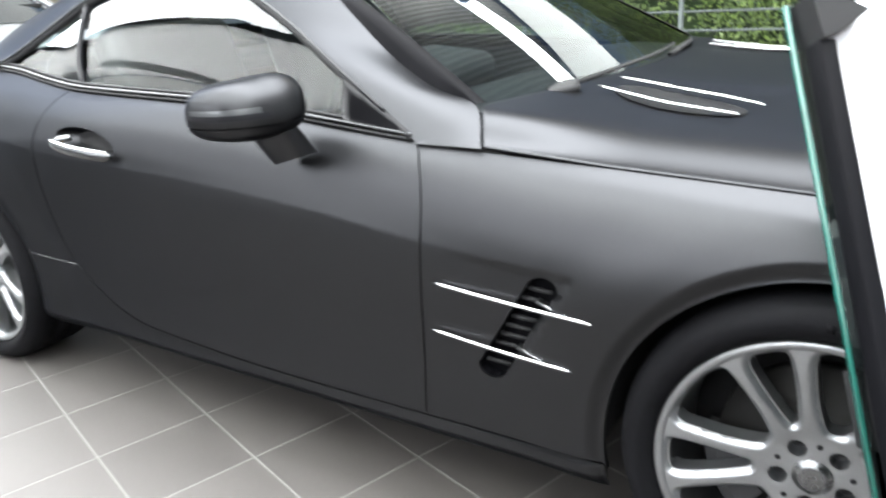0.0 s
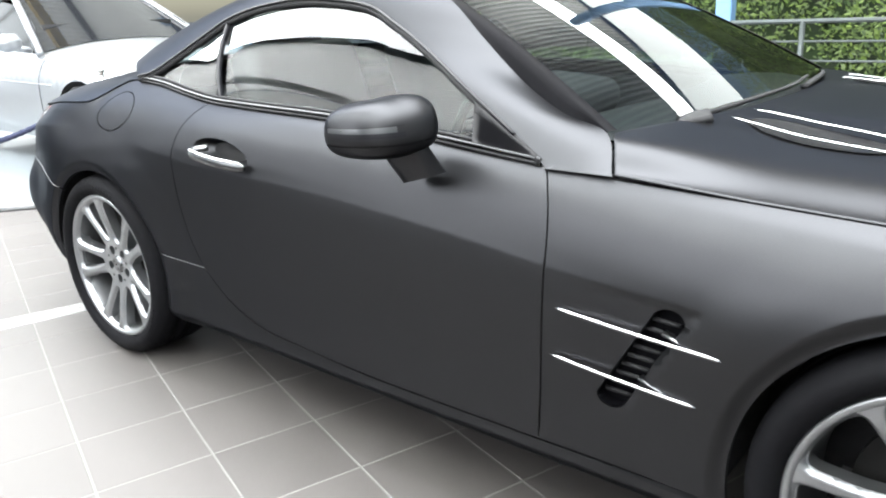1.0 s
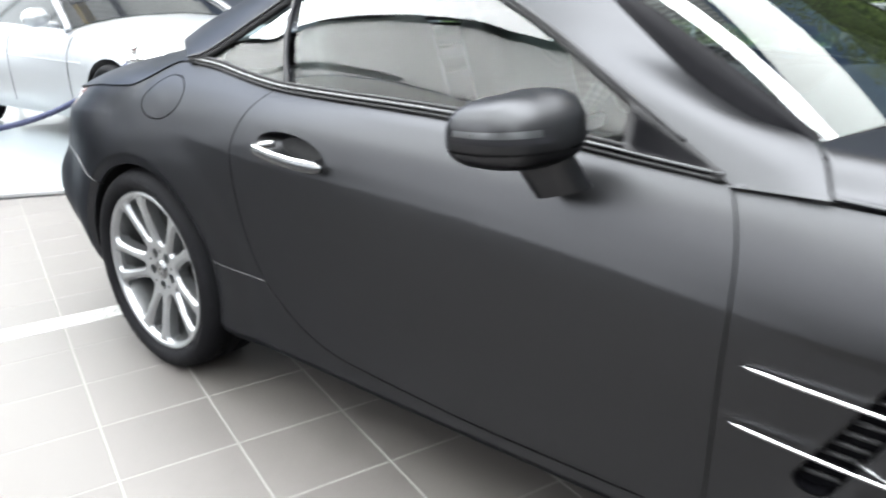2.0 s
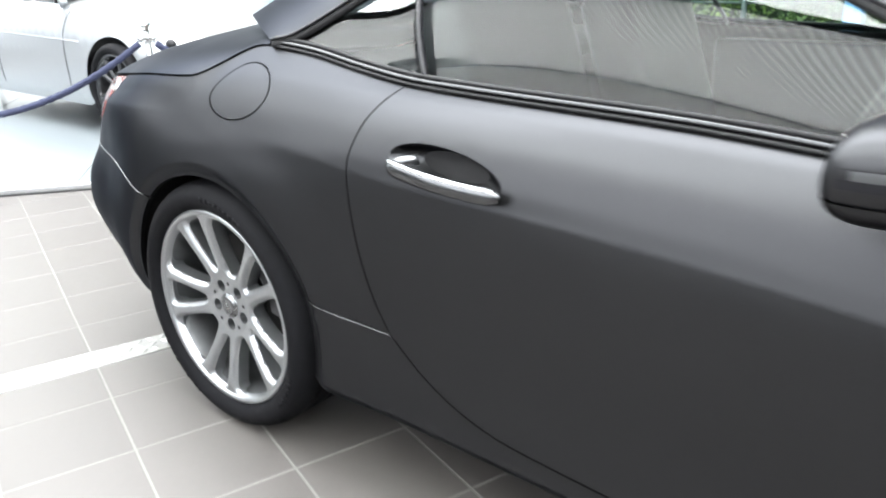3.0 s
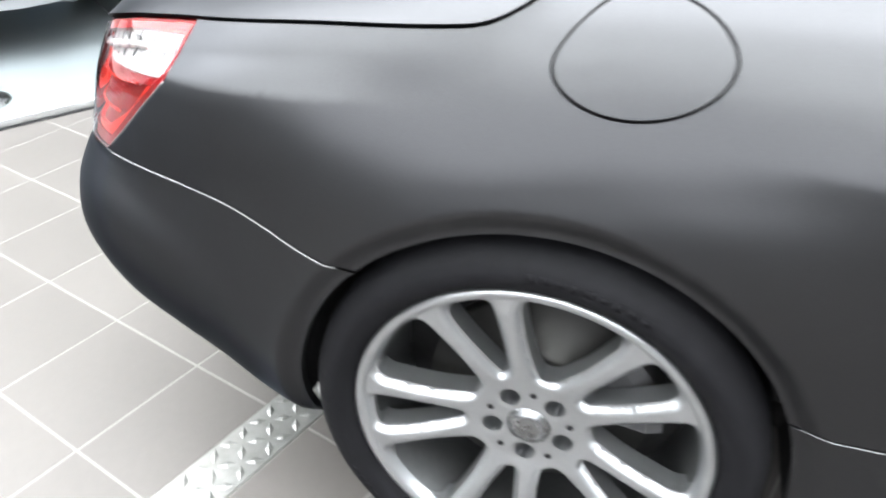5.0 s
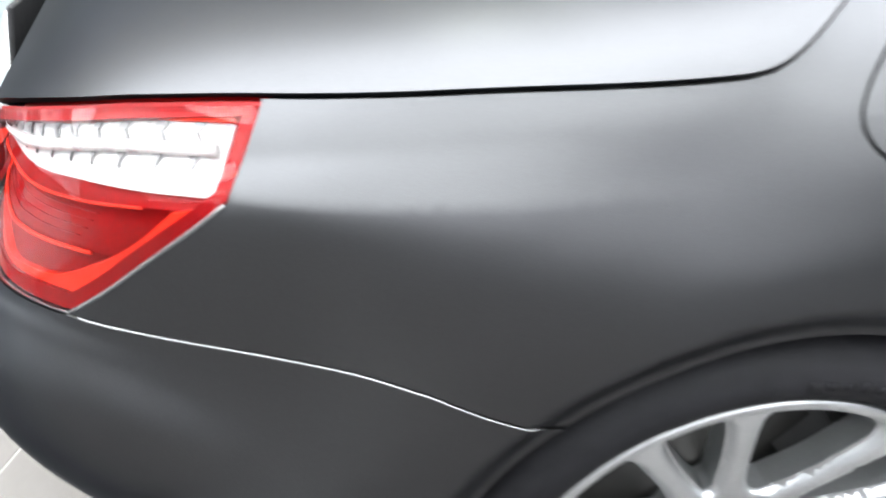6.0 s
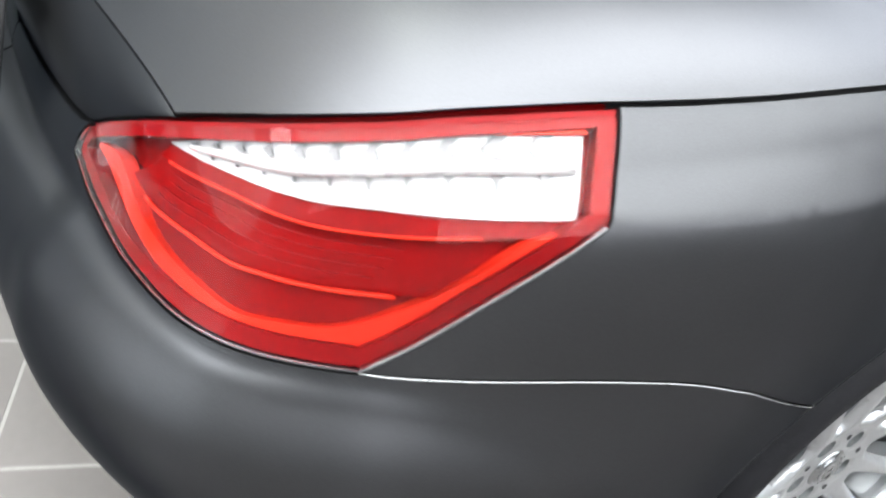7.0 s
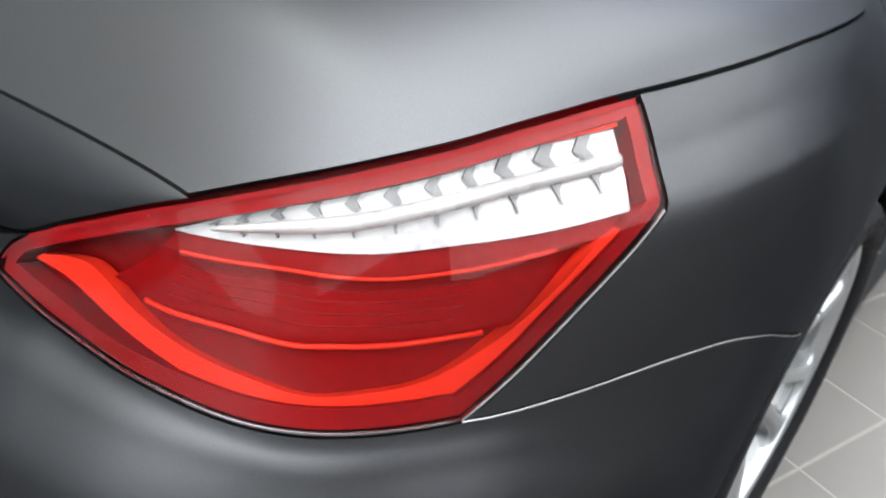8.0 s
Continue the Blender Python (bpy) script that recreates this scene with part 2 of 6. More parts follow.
def box(sx, sy, sz, at=(0, 0, 0), bevel=0.0, turn=(0, 0, 0), segments=2):
    bm = bmesh.new()
    bmesh.ops.create_cube(bm, size=1.0)
    bmesh.ops.scale(bm, vec=(sx, sy, sz), verts=bm.verts)
    if bevel:
        bmesh.ops.bevel(bm, geom=list(bm.edges), offset=bevel, segments=segments, profile=0.5, affect="EDGES")
    bmesh.ops.transform(bm, matrix=pose(*at, *turn), verts=bm.verts)
    return bm


def join(*bms):
    out = bmesh.new()
    for b in bms:
        me = bpy.data.meshes.new("tmp")
        b.to_mesh(me)
        b.free()
        out.from_mesh(me)
        bpy.data.meshes.remove(me)
    return out


def tube(points, radius, n=10, cap=True, flat=1.0, up=(0, 0, 1)):
    """A round (or flattened) bar along a line of points; the radius may be a list."""
    pts = [Vector(p) for p in points]
    rows = []
    for i, p in enumerate(pts):
        d = (pts[min(i + 1, len(pts) - 1)] - pts[max(i - 1, 0)]).normalized()
        side = d.cross(Vector(up))
        side = side.normalized() if side.length > 1e-5 else d.orthogonal().normalized()
        top = side.cross(d)
        r = radius[i] if isinstance(radius, (list, tuple)) else radius
        rows.append([p + side * (r * math.cos(2 * math.pi * k / n)) + top * (r * flat * math.sin(2 * math.pi * k / n)) for k in range(n)])
    bm = grid_mesh(rows, closed_v=True)
    if cap:
        bm.verts.ensure_lookup_table()
        bm.faces.new([bm.verts[k] for k in range(n)])
        bm.faces.new([bm.verts[len(bm.verts) - 1 - k] for k in range(n)])
    bmesh.ops.recalc_face_normals(bm, faces=bm.faces)
    return bm


def smooth_line(ctrl, n=40):
    """A Catmull-Rom line through control points of any dimension."""
    c = np.array(ctrl, float)
    p = np.vstack([2 * c[0] - c[1], c, 2 * c[-1] - c[-2]])
    out = []
    for u in np.linspace(0, len(c) - 1, n):
        i = min(int(u), len(c) - 2)
        t = u - i
        a, b, d, e = p[i], p[i + 1], p[i + 2], p[i + 3]
        out.append(0.5 * (2 * b + (d - a) * t + (2 * a - 5 * b + 4 * d - e) * t * t + (3 * b - a - 3 * d + e) * t ** 3))
    return np.array(out)


def ease(a, b, x):
    t = np.clip((np.asarray(x, float) - a) / (b - a), 0, 1)
    return t * t * (3 - 2 * t)

# ---- the grey roadster: its skin ----
# Plan outline at mid height, half the car, from the nose round to the tail: x, y.
PLAN = smooth_line([(3.45, 0.02), (3.43, 0.3), (3.33, 0.6), (3.15, 0.78), (2.95, 0.875), (2.75, 0.92), (2.55, 0.936), (2.2, 0.937), (1.85, 0.934),
                    (1.4, 0.930), (0.9, 0.926), (0.5, 0.925), (0.2, 0.933), (0.0, 0.941), (-0.2, 0.941), (-0.33, 0.929), (-0.43, 0.906), (-0.52, 0.876),
                    (-0.61, 0.842), (-0.69, 0.800), (-0.755, 0.735), (-0.80, 0.655), (-0.835, 0.55), (-0.862, 0.40), (-0.878, 0.2), (-0.885, 0.0)], 700)
ARC = np.concatenate([[0], np.cumsum(np.hypot(*np.diff(PLAN, axis=0).T))])
GRAD = np.gradient(PLAN, ARC, axis=0)
NORM = np.stack([-GRAD[:, 1], GRAD[:, 0]], 1)
NORM *= np.sign((NORM * (PLAN - [1.2, 0])).sum(1))[:, None]
NORM /= np.linalg.norm(NORM, axis=1)[:, None]


def s_of_x(x):
    """Where along the plan line the flank lies at x."""
    k = np.argmax(PLAN[:, 1] > 0.78), len(PLAN)
    return float(np.interp(-x, -PLAN[k[0]:, 0], ARC[k[0]:]))


def s_of_y(y):
    """Where along the tail's part of the plan line y lies."""
    k = int(np.argmin(np.abs(PLAN[:, 0] + 0.52)))
    return float(np.interp(-y, -PLAN[k:, 1], ARC[k:]))


# Cross-sections from the sill to the upper shutline: height and inset from the plan line.
STATIONS = [
    (s_of_x(2.95), "20 50 24 20 28 12 40 10 52 0 60 0 65 5 69 17 73 36 760 64 777 104"),
    (s_of_x(2.58), "20 50 24 20 28 12 42 8 54 0 585 0 635 5 685 17 730 36 771 63 802 104"),
    (s_of_x(2.2), "195 50 235 8 272 4 41 6 53 1 600 0 652 5 703 17 751 35 793 62 825 98"),
    (s_of_x(1.83), "195 50 235 6 272 3 40 5 52 1 62 0 676 3 724 11 775 27 820 50 852 78"),
    (s_of_x(1.2), "195 50 235 6 272 3 40 6 55 1 68 0 736 4 78 12 832 32 878 66 905 98"),
    (s_of_x(0.6), "20 50 24 8 28 4 42 5 58 1 70 0 765 3 81 11 862 40 902 84 925 124"),
    (s_of_x(0.1), "20 50 24 20 28 12 45 8 60 -2 69 6 75 20 80 35 86 60 914 100 977 180"),
    (s_of_x(-0.075), "218 50 249 29 298 15 45 8 60 -4 681 3 741 16 791 33 842 53 879 72 908 90"),
    (s_of_x(-0.12), "22 50 25 30 30 15 45 8 60 -4 68 3 74 16 79 32 84 52 877 70 905 88"),
    (s_of_x(-0.3), "24 60 27 28 32 8 40 -2 50 -4 61 1 70 7 77 16 828 35 867 64 897 92"),
    (s_of_x(-0.5), "28 60 32 20 37 -4 45 -22 53 -21 60 -6 66 4 735 10 808 23 845 54 879 92"),
    (s_of_x(-0.69), "30 80 34 30 40 -24 49 -54 575 -47 638 -18 665 -6 72 8 775 24 82 44 859 72"),
    (s_of_y(0.70), "31 70 35 5 41 -46 50 -76 575 -65 632 -36 655 -21 70 -6 75 10 79 28 833 50"),
    (s_of_y(0.60), "31 70 35 0 41 -54 50 -80 575 -71 632 -35 655 -14 69 -4 72 4 76 14 799 28"),
    (s_of_y(0.50), "31 70 35 0 41 -60 50 -84 575 -72 630 -32 655 -5 675 4 70 10 725 17 752 24"),
    (s_of_y(0.41), "31 70 35 0 41 -60 50 -80 570 -63 620 -31 640 -3 655 6 672 12 69 18 71 24"),
    (s_of_y(0.0), "31 70 35 0 41 -60 50 -82 56 -80 61 -50 625 0 635 5 645 8 655 12 665 18"),
]


def _table():
    ss, zz, dd = [], [], []
    for s, text in STATIONS:
        v = text.split()
        ss.append(s)
        zz.append([float("0." + a) for a in v[0::2]])
        dd.append([float(a) / 1000 for a in v[1::2]])
    fine = np.linspace(ss[0], ss[-1], 500)

    def pchip(y):
        y, x = np.array(y), np.array(ss)
        h, m = np.diff(x), np.diff(y) / np.diff(x)
        t = np.zeros(len(x))
        t[0], t[-1] = m[0], m[-1]
        for i in range(1, len(x) - 1):
            t[i] = 0 if m[i - 1] * m[i] <= 0 else (h[i - 1] + h[i]) * 3 / ((2 * h[i] + h[i - 1]) / m[i - 1] + (h[i] + 2 * h[i - 1]) / m[i])
        k = np.clip(np.searchsorted(x, fine) - 1, 0, len(x) - 2)
        u = (fine - x[k]) / h[k]
        return (y[k] * (1 + 2 * u) * (1 - u) ** 2 + y[k + 1] * u * u * (3 - 2 * u)
                + h[k] * (t[k] * u * (1 - u) ** 2 - t[k + 1] * u * u * (1 - u)))
    return fine, np.array([pchip([r[j] for r in zz]) for j in range(11)]), np.array([pchip([r[j] for r in dd]) for j in range(11)])


SF, ZT, DT = _table()


def _column(tab, s):
    return np.array([np.interp(s, SF, tab[j]) for j in range(11)])


def _along(col, w):
    """Catmull-Rom up the eleven rows of one cross-section."""
    w = np.clip(np.asarray(w, float), 0, 10)
    p = np.vstack([2 * col[:1] - col[1:2], col, 2 * col[-1:] - col[-2:-1]])
    i = np.minimum(w.astype(int), 9)
    t, k = w - i, np.arange(len(w))
    a, b, c, d = p[i, k], p[i + 1, k], p[i + 2, k], p[i + 3, k]
    return 0.5 * (2 * b + (c - a) * t + (2 * a - 5 * b + 4 * c - d) * t ** 2 + (3 * b - a - 3 * c + d) * t ** 3)


CREASE_X, CREASE_Z = smooth_line([(-2.2, 0.640), (-1.84, 0.671), (-1.54, 0.706), (-1.17, 0.737), (-0.635, 0.763), (-0.26, 0.796), (0.1, 0.822), (0.3, 0.822), (0.5, 0.814), (0.8, 0.808)], 60).T
HANDLE_C = (0.748, 0.801)


def handle_q(x, z):
    """Below one inside the hollow behind the door handle."""
    return ((x - HANDLE_C[0]) / 0.130) ** 2 + ((z - HANDLE_C[1] + 0.10 * (x - HANDLE_C[0])) / 0.038) ** 2


AXLE_F, AXLE_R = (2.582, 0.330), (0.008, 0.334)
VENT_TOP, VENT_BOTTOM = (2.104, 0.609), (1.993, 0.424)


def skin(s, w, depth=0.0):
    """Points of the right flank and tail for plan length s and row w, with the local hollows."""
    s, w = np.atleast_1d(np.asarray(s, float)), np.atleast_1d(np.asarray(w, float))
    z = _along(_column(ZT, s), w)
    d = _along(_column(DT, s), w)
    px, py = np.interp(s, ARC, PLAN[:, 0]), np.interp(s, ARC, PLAN[:, 1])
    nx, ny = np.interp(s, ARC, NORM[:, 0]), np.interp(s, ARC, NORM[:, 1])
    for ax, az, r in ((*AXLE_F, 0.357), (*AXLE_R, 0.350)):
        rr = np.hypot(px - ax, z - az)
        d = d + 0.015 * ease(r + 0.038, r + 0.004, rr) * (rr > r - 0.05) - 0.005 * ease(0.16, 0.04, rr - r - 0.03)
    # scoop in front of the fender vent
    edge = VENT_BOTTOM[0] + (z - VENT_BOTTOM[1]) / (VENT_TOP[1] - VENT_BOTTOM[1]) * (VENT_TOP[0] - VENT_BOTTOM[0])
    upper = 0.668 - 0.075 * (px - 1.85)
    d = d + 0.007 * ease(1.86, 2.09, px) * ease(0.055, 0.03, px - edge) * ease(0.36, 0.43, z) * ease(0.0, 0.02, upper - z)
    # the crease along the door and, again, before the tail lamp
    zc = np.interp(-px, CREASE_X, CREASE_Z)
    zt = np.interp(s, SF, ZT[10])
    amp = 0.030 * ease(2.15, 1.75, px) * ease(0.16, 0.42, px) + 0.030 * ease(-0.06, -0.32, px) * ease(-0.72, -0.6, px)
    soft = 0.0022
    h = np.clip((z - zc) / np.maximum(zt - zc, 0.02), -1, 1)
    up = 0.5 * (h + np.sqrt(h * h + (soft / 0.15) ** 2))
    d = d + amp * up * (1 - np.clip(up, 0, 1)) ** 2
    d = d + depth
    return np.stack([px - nx * d, -(py - ny * d), z], 1)


def w_of_z(s, z):
    """The row at which the section at s reaches the height z."""
    ws = np.linspace(0, 10, 400)
    zs = _along(np.repeat(_column(ZT, np.array([s])), 400, 1), ws)
    return float(np.interp(z, zs, ws))


def z_top(s):
    return float(np.interp(s, SF, ZT[10]))


def px(x, z):
    """A point of the flank, by x and height (z over 5 means: on the upper shutline)."""
    s = s_of_x(x)
    return (s, 10.0 if z > 5 else w_of_z(s, z))


def py(y, z):
    s = s_of_y(y)
    return (s, 10.0 if z > 5 else w_of_z(s, z))


def seam(ctrl, n=30):
    """A smooth seam through control points (x, z); a point ('y', y, z) lies on the tail."""
    c = []
    for p in ctrl:
        s = s_of_y(p[1]) if p[0] == "y" else s_of_x(p[0])
        c.append((s, z_top(s) if p[-1] > 5 else p[-1]))
    out = [(a, w_of_z(a, b)) for a, b in smooth_line(c, n)]
    for k, p in ((0, ctrl[0]), (-1, ctrl[-1])):
        if p[-1] > 5:
            out[k] = (out[k][0], 10.0)
    return out


def arc_of(axle, r, a0, a1, n=40):
    return [px(axle[0] + r * math.cos(a), axle[1] + r * math.sin(a)) for a in np.linspace(radians(a0), radians(a1), n)]


def clean(loop):
    out = []
    for p in loop:
        if not out or math.hypot(p[0] - out[-1][0], (p[1] - out[-1][1]) * 0.08) > 1e-4:
            out.append(p)
    if math.hypot(out[0][0] - out[-1][0], (out[0][1] - out[-1][1]) * 0.08) < 1e-4:
        out.pop()
    return out


WSCALE = 0.07


def inset_loop(loop, gap):
    """Draws a closed loop in by half a gap, measured on the skin."""
    p = np.array(loop, float)
    s0, w0 = p[:, 0], np.clip(p[:, 1], 0.05, 9.95)
    k = np.linalg.norm(skin(s0, w0 + 0.04) - skin(s0, w0 - 0.04), axis=1) / 0.08
    k = np.clip(k, 0.02, 0.3)
    area2 = np.sum(p[:, 0] * np.roll(p[:, 1], -1) - np.roll(p[:, 0], -1) * p[:, 1])
    t = np.roll(p, -1, 0) - np.roll(p, 1, 0)
    nrm = np.stack([-t[:, 1] * k, t[:, 0]], 1) * np.sign(area2)
    nrm /= np.linalg.norm(nrm, axis=1)[:, None] + 1e-9
    return [(a + n[0] * gap, b + n[1] * gap / q) for (a, b), n, q in zip(p, nrm, k)]


from mathutils.geometry import delaunay_2d_cdt


def inside(pt, poly):
    x, y = pt
    hit = False
    j = len(poly) - 1
    for i in range(len(poly)):
        if (poly[i][1] > y) != (poly[j][1] > y) and x < (poly[j][0] - poly[i][0]) * (y - poly[i][1]) / (poly[j][1] - poly[i][1]) + poly[i][0]:
            hit = not hit
        j = i
    return hit


def sheet(loop, holes=(), step=0.014, surface=skin, depth=0.0, gap=0.0019, lip=0.012, relief=None, mirror=False, extra=()):
    """One panel of the skin: cut along the loop (and holes), laid on the surface, its edges turned inwards."""
    loop = clean(loop)
    if gap:
        loop = inset_loop(loop, gap)
    loops = [loop] + [inset_loop(clean(h), -gap) if gap else clean(h) for h in holes]
    flat = [np.array([(a, b * WSCALE) for a, b in lp]) for lp in loops]
    verts, edges = [], []
    for lp in flat:
        k = len(verts)
        verts += [Vector(p) for p in lp]
        edges += [(k + i, k + (i + 1) % len(lp)) for i in range(len(lp))]
    nb = len(verts)
    lo, hi = flat[0].min(0), flat[0].max(0)
    xs, ys = np.arange(lo[0] + step / 2, hi[0], step), np.arange(lo[1] + step / 2, hi[1], step * 0.8)
    border = np.vstack(flat)
    polys = [[tuple(p) for p in lp] for lp in flat]
    fine = [(a, b * WSCALE) for a, b in extra]
    fine = [p for p in fine if inside(p, polys[0]) and not any(inside(p, h) for h in polys[1:]) and np.min(np.abs(border[:, 0] - p[0]) + np.abs(border[:, 1] - p[1])) > 0.0025]
    if fine:
        verts += [Vector(p) for p in fine]
        border = np.vstack([border, fine])
    for i, x in enumerate(xs):
        for y in ys + (step * 0.4 if i % 2 else 0):
            if inside((x, y), polys[0]) and not any(inside((x, y), h) for h in polys[1:]):
                if np.min(np.abs(border[:, 0] - x) + np.abs(border[:, 1] - y)) > step * 0.55:
                    verts.append(Vector((x, y)))
    v2, _, faces, ov, _, _ = delaunay_2d_cdt(verts, edges, [], 1, 1e-7)
    if holes:
        faces = [f for f in faces if not any(inside((sum(v2[i].x for i in f) / 3, sum(v2[i].y for i in f) / 3), h) for h in polys[1:])]
    uv = np.array([(v.x, v.y / WSCALE) for v in v2])
    dep = depth if relief is None else depth + relief(uv)
    pts = surface(uv[:, 0], uv[:, 1], dep)
    e = 0.002
    du = surface(uv[:, 0] + e, uv[:, 1], dep if relief is None else depth + relief(uv + [e, 0])) - surface(uv[:, 0] - e, uv[:, 1], dep if relief is None else depth + relief(uv - [e, 0]))
    ew = 0.03
    hi_w, lo_w = np.clip(uv[:, 1] + ew, 0, 10), np.clip(uv[:, 1] - ew, 0, 10)
    dw = surface(uv[:, 0], hi_w, dep if relief is None else depth + relief(np.stack([uv[:, 0], hi_w], 1))) - surface(uv[:, 0], lo_w, dep if relief is None else depth + relief(np.stack([uv[:, 0], lo_w], 1)))
    nrm = np.cross(du, dw)
    nrm /= np.linalg.norm(nrm, axis=1)[:, None] + 1e-12
    centre = np.array([1.2, 0.0, 0.5])
    if np.sum(nrm * (pts - centre)) < 0:
        nrm = -nrm
    if mirror:
        pts, nrm = pts * [1, -1, 1], nrm * [1, -1, 1]
    P, F = [tuple(p) for p in pts], [list(f) for f in faces]
    for f in F:
        a, b, c = pts[f[0]], pts[f[1]], pts[f[2]]
        if np.dot(np.cross(b - a, c - a), nrm[f[0]]) < 0:
            f.reverse()
    N = [tuple(n) for n in nrm]
    if lip:
        count = {}
        for f in F:
            for i in range(len(f)):
                count[(f[i], f[(i + 1) % len(f)])] = True
        rim = [e for e in count if (e[1], e[0]) not in count]
        back = {}
        for a, b in rim:
            for q in (a, b):
                if q not in back:
                    back[q] = (len(P), len(P) + 1)
                    P.append(tuple(np.array(P[q]) - np.array(N[q]) * 0.0018 * 0.6))
                    P.append(tuple(np.array(P[q]) - np.array(N[q]) * lip))
                    N += [N[q], N[q]]
        base = len(F)
        for a, b in rim:
            F.append([b, a, back[a][1], back[b][1]])
    me = bpy.data.meshes.new("sheet")
    me.from_pydata(P, [], F)
    me.shade_smooth()
    normals = []
    for fi, f in enumerate(F):
        if lip and fi >= base:
            a, b, c = (np.array(P[k]) for k in f[:3])
            n = np.cross(b - a, c - a)
            n = n / (np.linalg.norm(n) + 1e-12)
            normals += [tuple(n)] * 4
        else:
            normals += [N[k] for k in f]
    me.normals_split_custom_set(normals)
    return me


def panel(name, me, material, parent, label=""):
    me.materials.append(material)
    ob = new(name, me)
    ob.parent = parent
    return tagged(ob, label)


# seams of the right side, each a smooth line in (s, row)
DOOR_FRONT = seam([(1.796, 9), (1.815, 0.83), (1.834, 0.77), (1.841, 0.68), (1.836, 0.56), (1.830, 0.42), (1.825, 0.272)])
DOOR_BOTTOM = seam([(1.825, 0.272), (1.55, 0.271), (1.30, 0.273), (1.01, 0.288), (0.87, 0.302), (0.77, 0.332), (0.69, 0.375), (0.607, 0.441)], 50)
DOOR_REAR = seam([(0.607, 0.441), (0.565, 0.518), (0.535, 0.612), (0.518, 0.713), (0.512, 0.785), (0.522, 0.84), (0.545, 0.89), (0.575, 9)])
QUARTER_LOW = seam([(0.607, 0.441), (0.50, 0.443), (0.340, 0.452)], 8)
BUMP_SEAM = seam([(-0.246, 0.602), (-0.294, 0.619), (-0.33, 0.634), (-0.361, 0.645), (-0.435, 0.659), (-0.555, 0.664), (-0.690, 0.667)], 40)
LAMP_FRONT = seam([(-0.690, 0.667), (-0.650, 0.700), (-0.600, 0.744), (-0.557, 0.780), (-0.528, 0.806)], 14) + seam([(-0.526, 0.812), (-0.520, 0.845), (-0.516, 9)], 10)
LAMP_LOW = seam([(-0.690, 0.667), ("y", 0.77, 0.664), ("y", 0.735, 0.661), ("y", 0.70, 0.659), ("y", 0.66, 0.658), ("y", 0.60, 0.660), ("y", 0.55, 0.662), ("y", 0.50, 0.665), ("y", 0.45, 0.668), ("y", 0.408, 0.673)], 30)
LAMP_TIP = seam([("y", 0.408, 0.673), ("y", 0.412, 0.692), ("y", 0.44, 9)], 6)


def top_line(a, b, n=60):
    return [(s, 10.0) for s in np.linspace(a[0], b[0], n)]


def arch_points(axle, r):
    """Close rows of points along the rolled lip of a wheel arch."""
    return [p for o in (0.004, 0.009, 0.015, 0.022, 0.029, 0.034, 0.038, 0.043, 0.051) for p in arc_of(axle, r + o, 0, 186, 110)]


def crease_points():
    out = []
    for x in np.arange(2.1, -0.72, -0.011):
        z = float(np.interp(-x, CREASE_X, CREASE_Z))
        out += [px(x, z + o) for o in (-0.014, -0.006, 0.0, 0.006, 0.014)]
    return out


CREASE = crease_points()
VENT_LOOP = []
for cx, cz, a0, a1 in ((*VENT_TOP, -10, 150), (*VENT_BOTTOM, 170, 330)):
    for a in np.linspace(radians(a0), radians(a1), 10):
        VENT_LOOP.append(px(cx + 0.030 * math.cos(a), cz + 0.022 * math.sin(a)))
def flap_loop(n=56):
    """The round fuel flap, drawn on the rolled shoulder."""
    s0, c = px(0.116, 0.885), []
    for a in np.linspace(0, 2 * math.pi, n, endpoint=False):
        c.append((s0[0] - 0.097 * math.cos(a), s0[1] + 1.02 * math.sin(a)))
    return c


FLAP_LOOP = flap_loop()
HANDLE_LOOP = [px(HANDLE_C[0] + 0.130 * math.cos(a), HANDLE_C[1] + 0.038 * math.sin(a) - 0.0130 * math.cos(a)) for a in np.linspace(0, 2 * math.pi, 72, endpoint=False)]


def hollow(uv):
    p = skin(uv[:, 0], uv[:, 1])
    return 0.062 * (1 - np.clip(handle_q(p[:, 0], p[:, 2]), 0, 1)) ** 0.9
LAMP_TOP = top_line(LAMP_TIP[-1], LAMP_FRONT[-1])
FENDER_TOP_FRONT = px(2.93, 9)

roadster = thing("roadster", "matte dark grey two-seat roadster with closed hardtop on the tiles", "car")

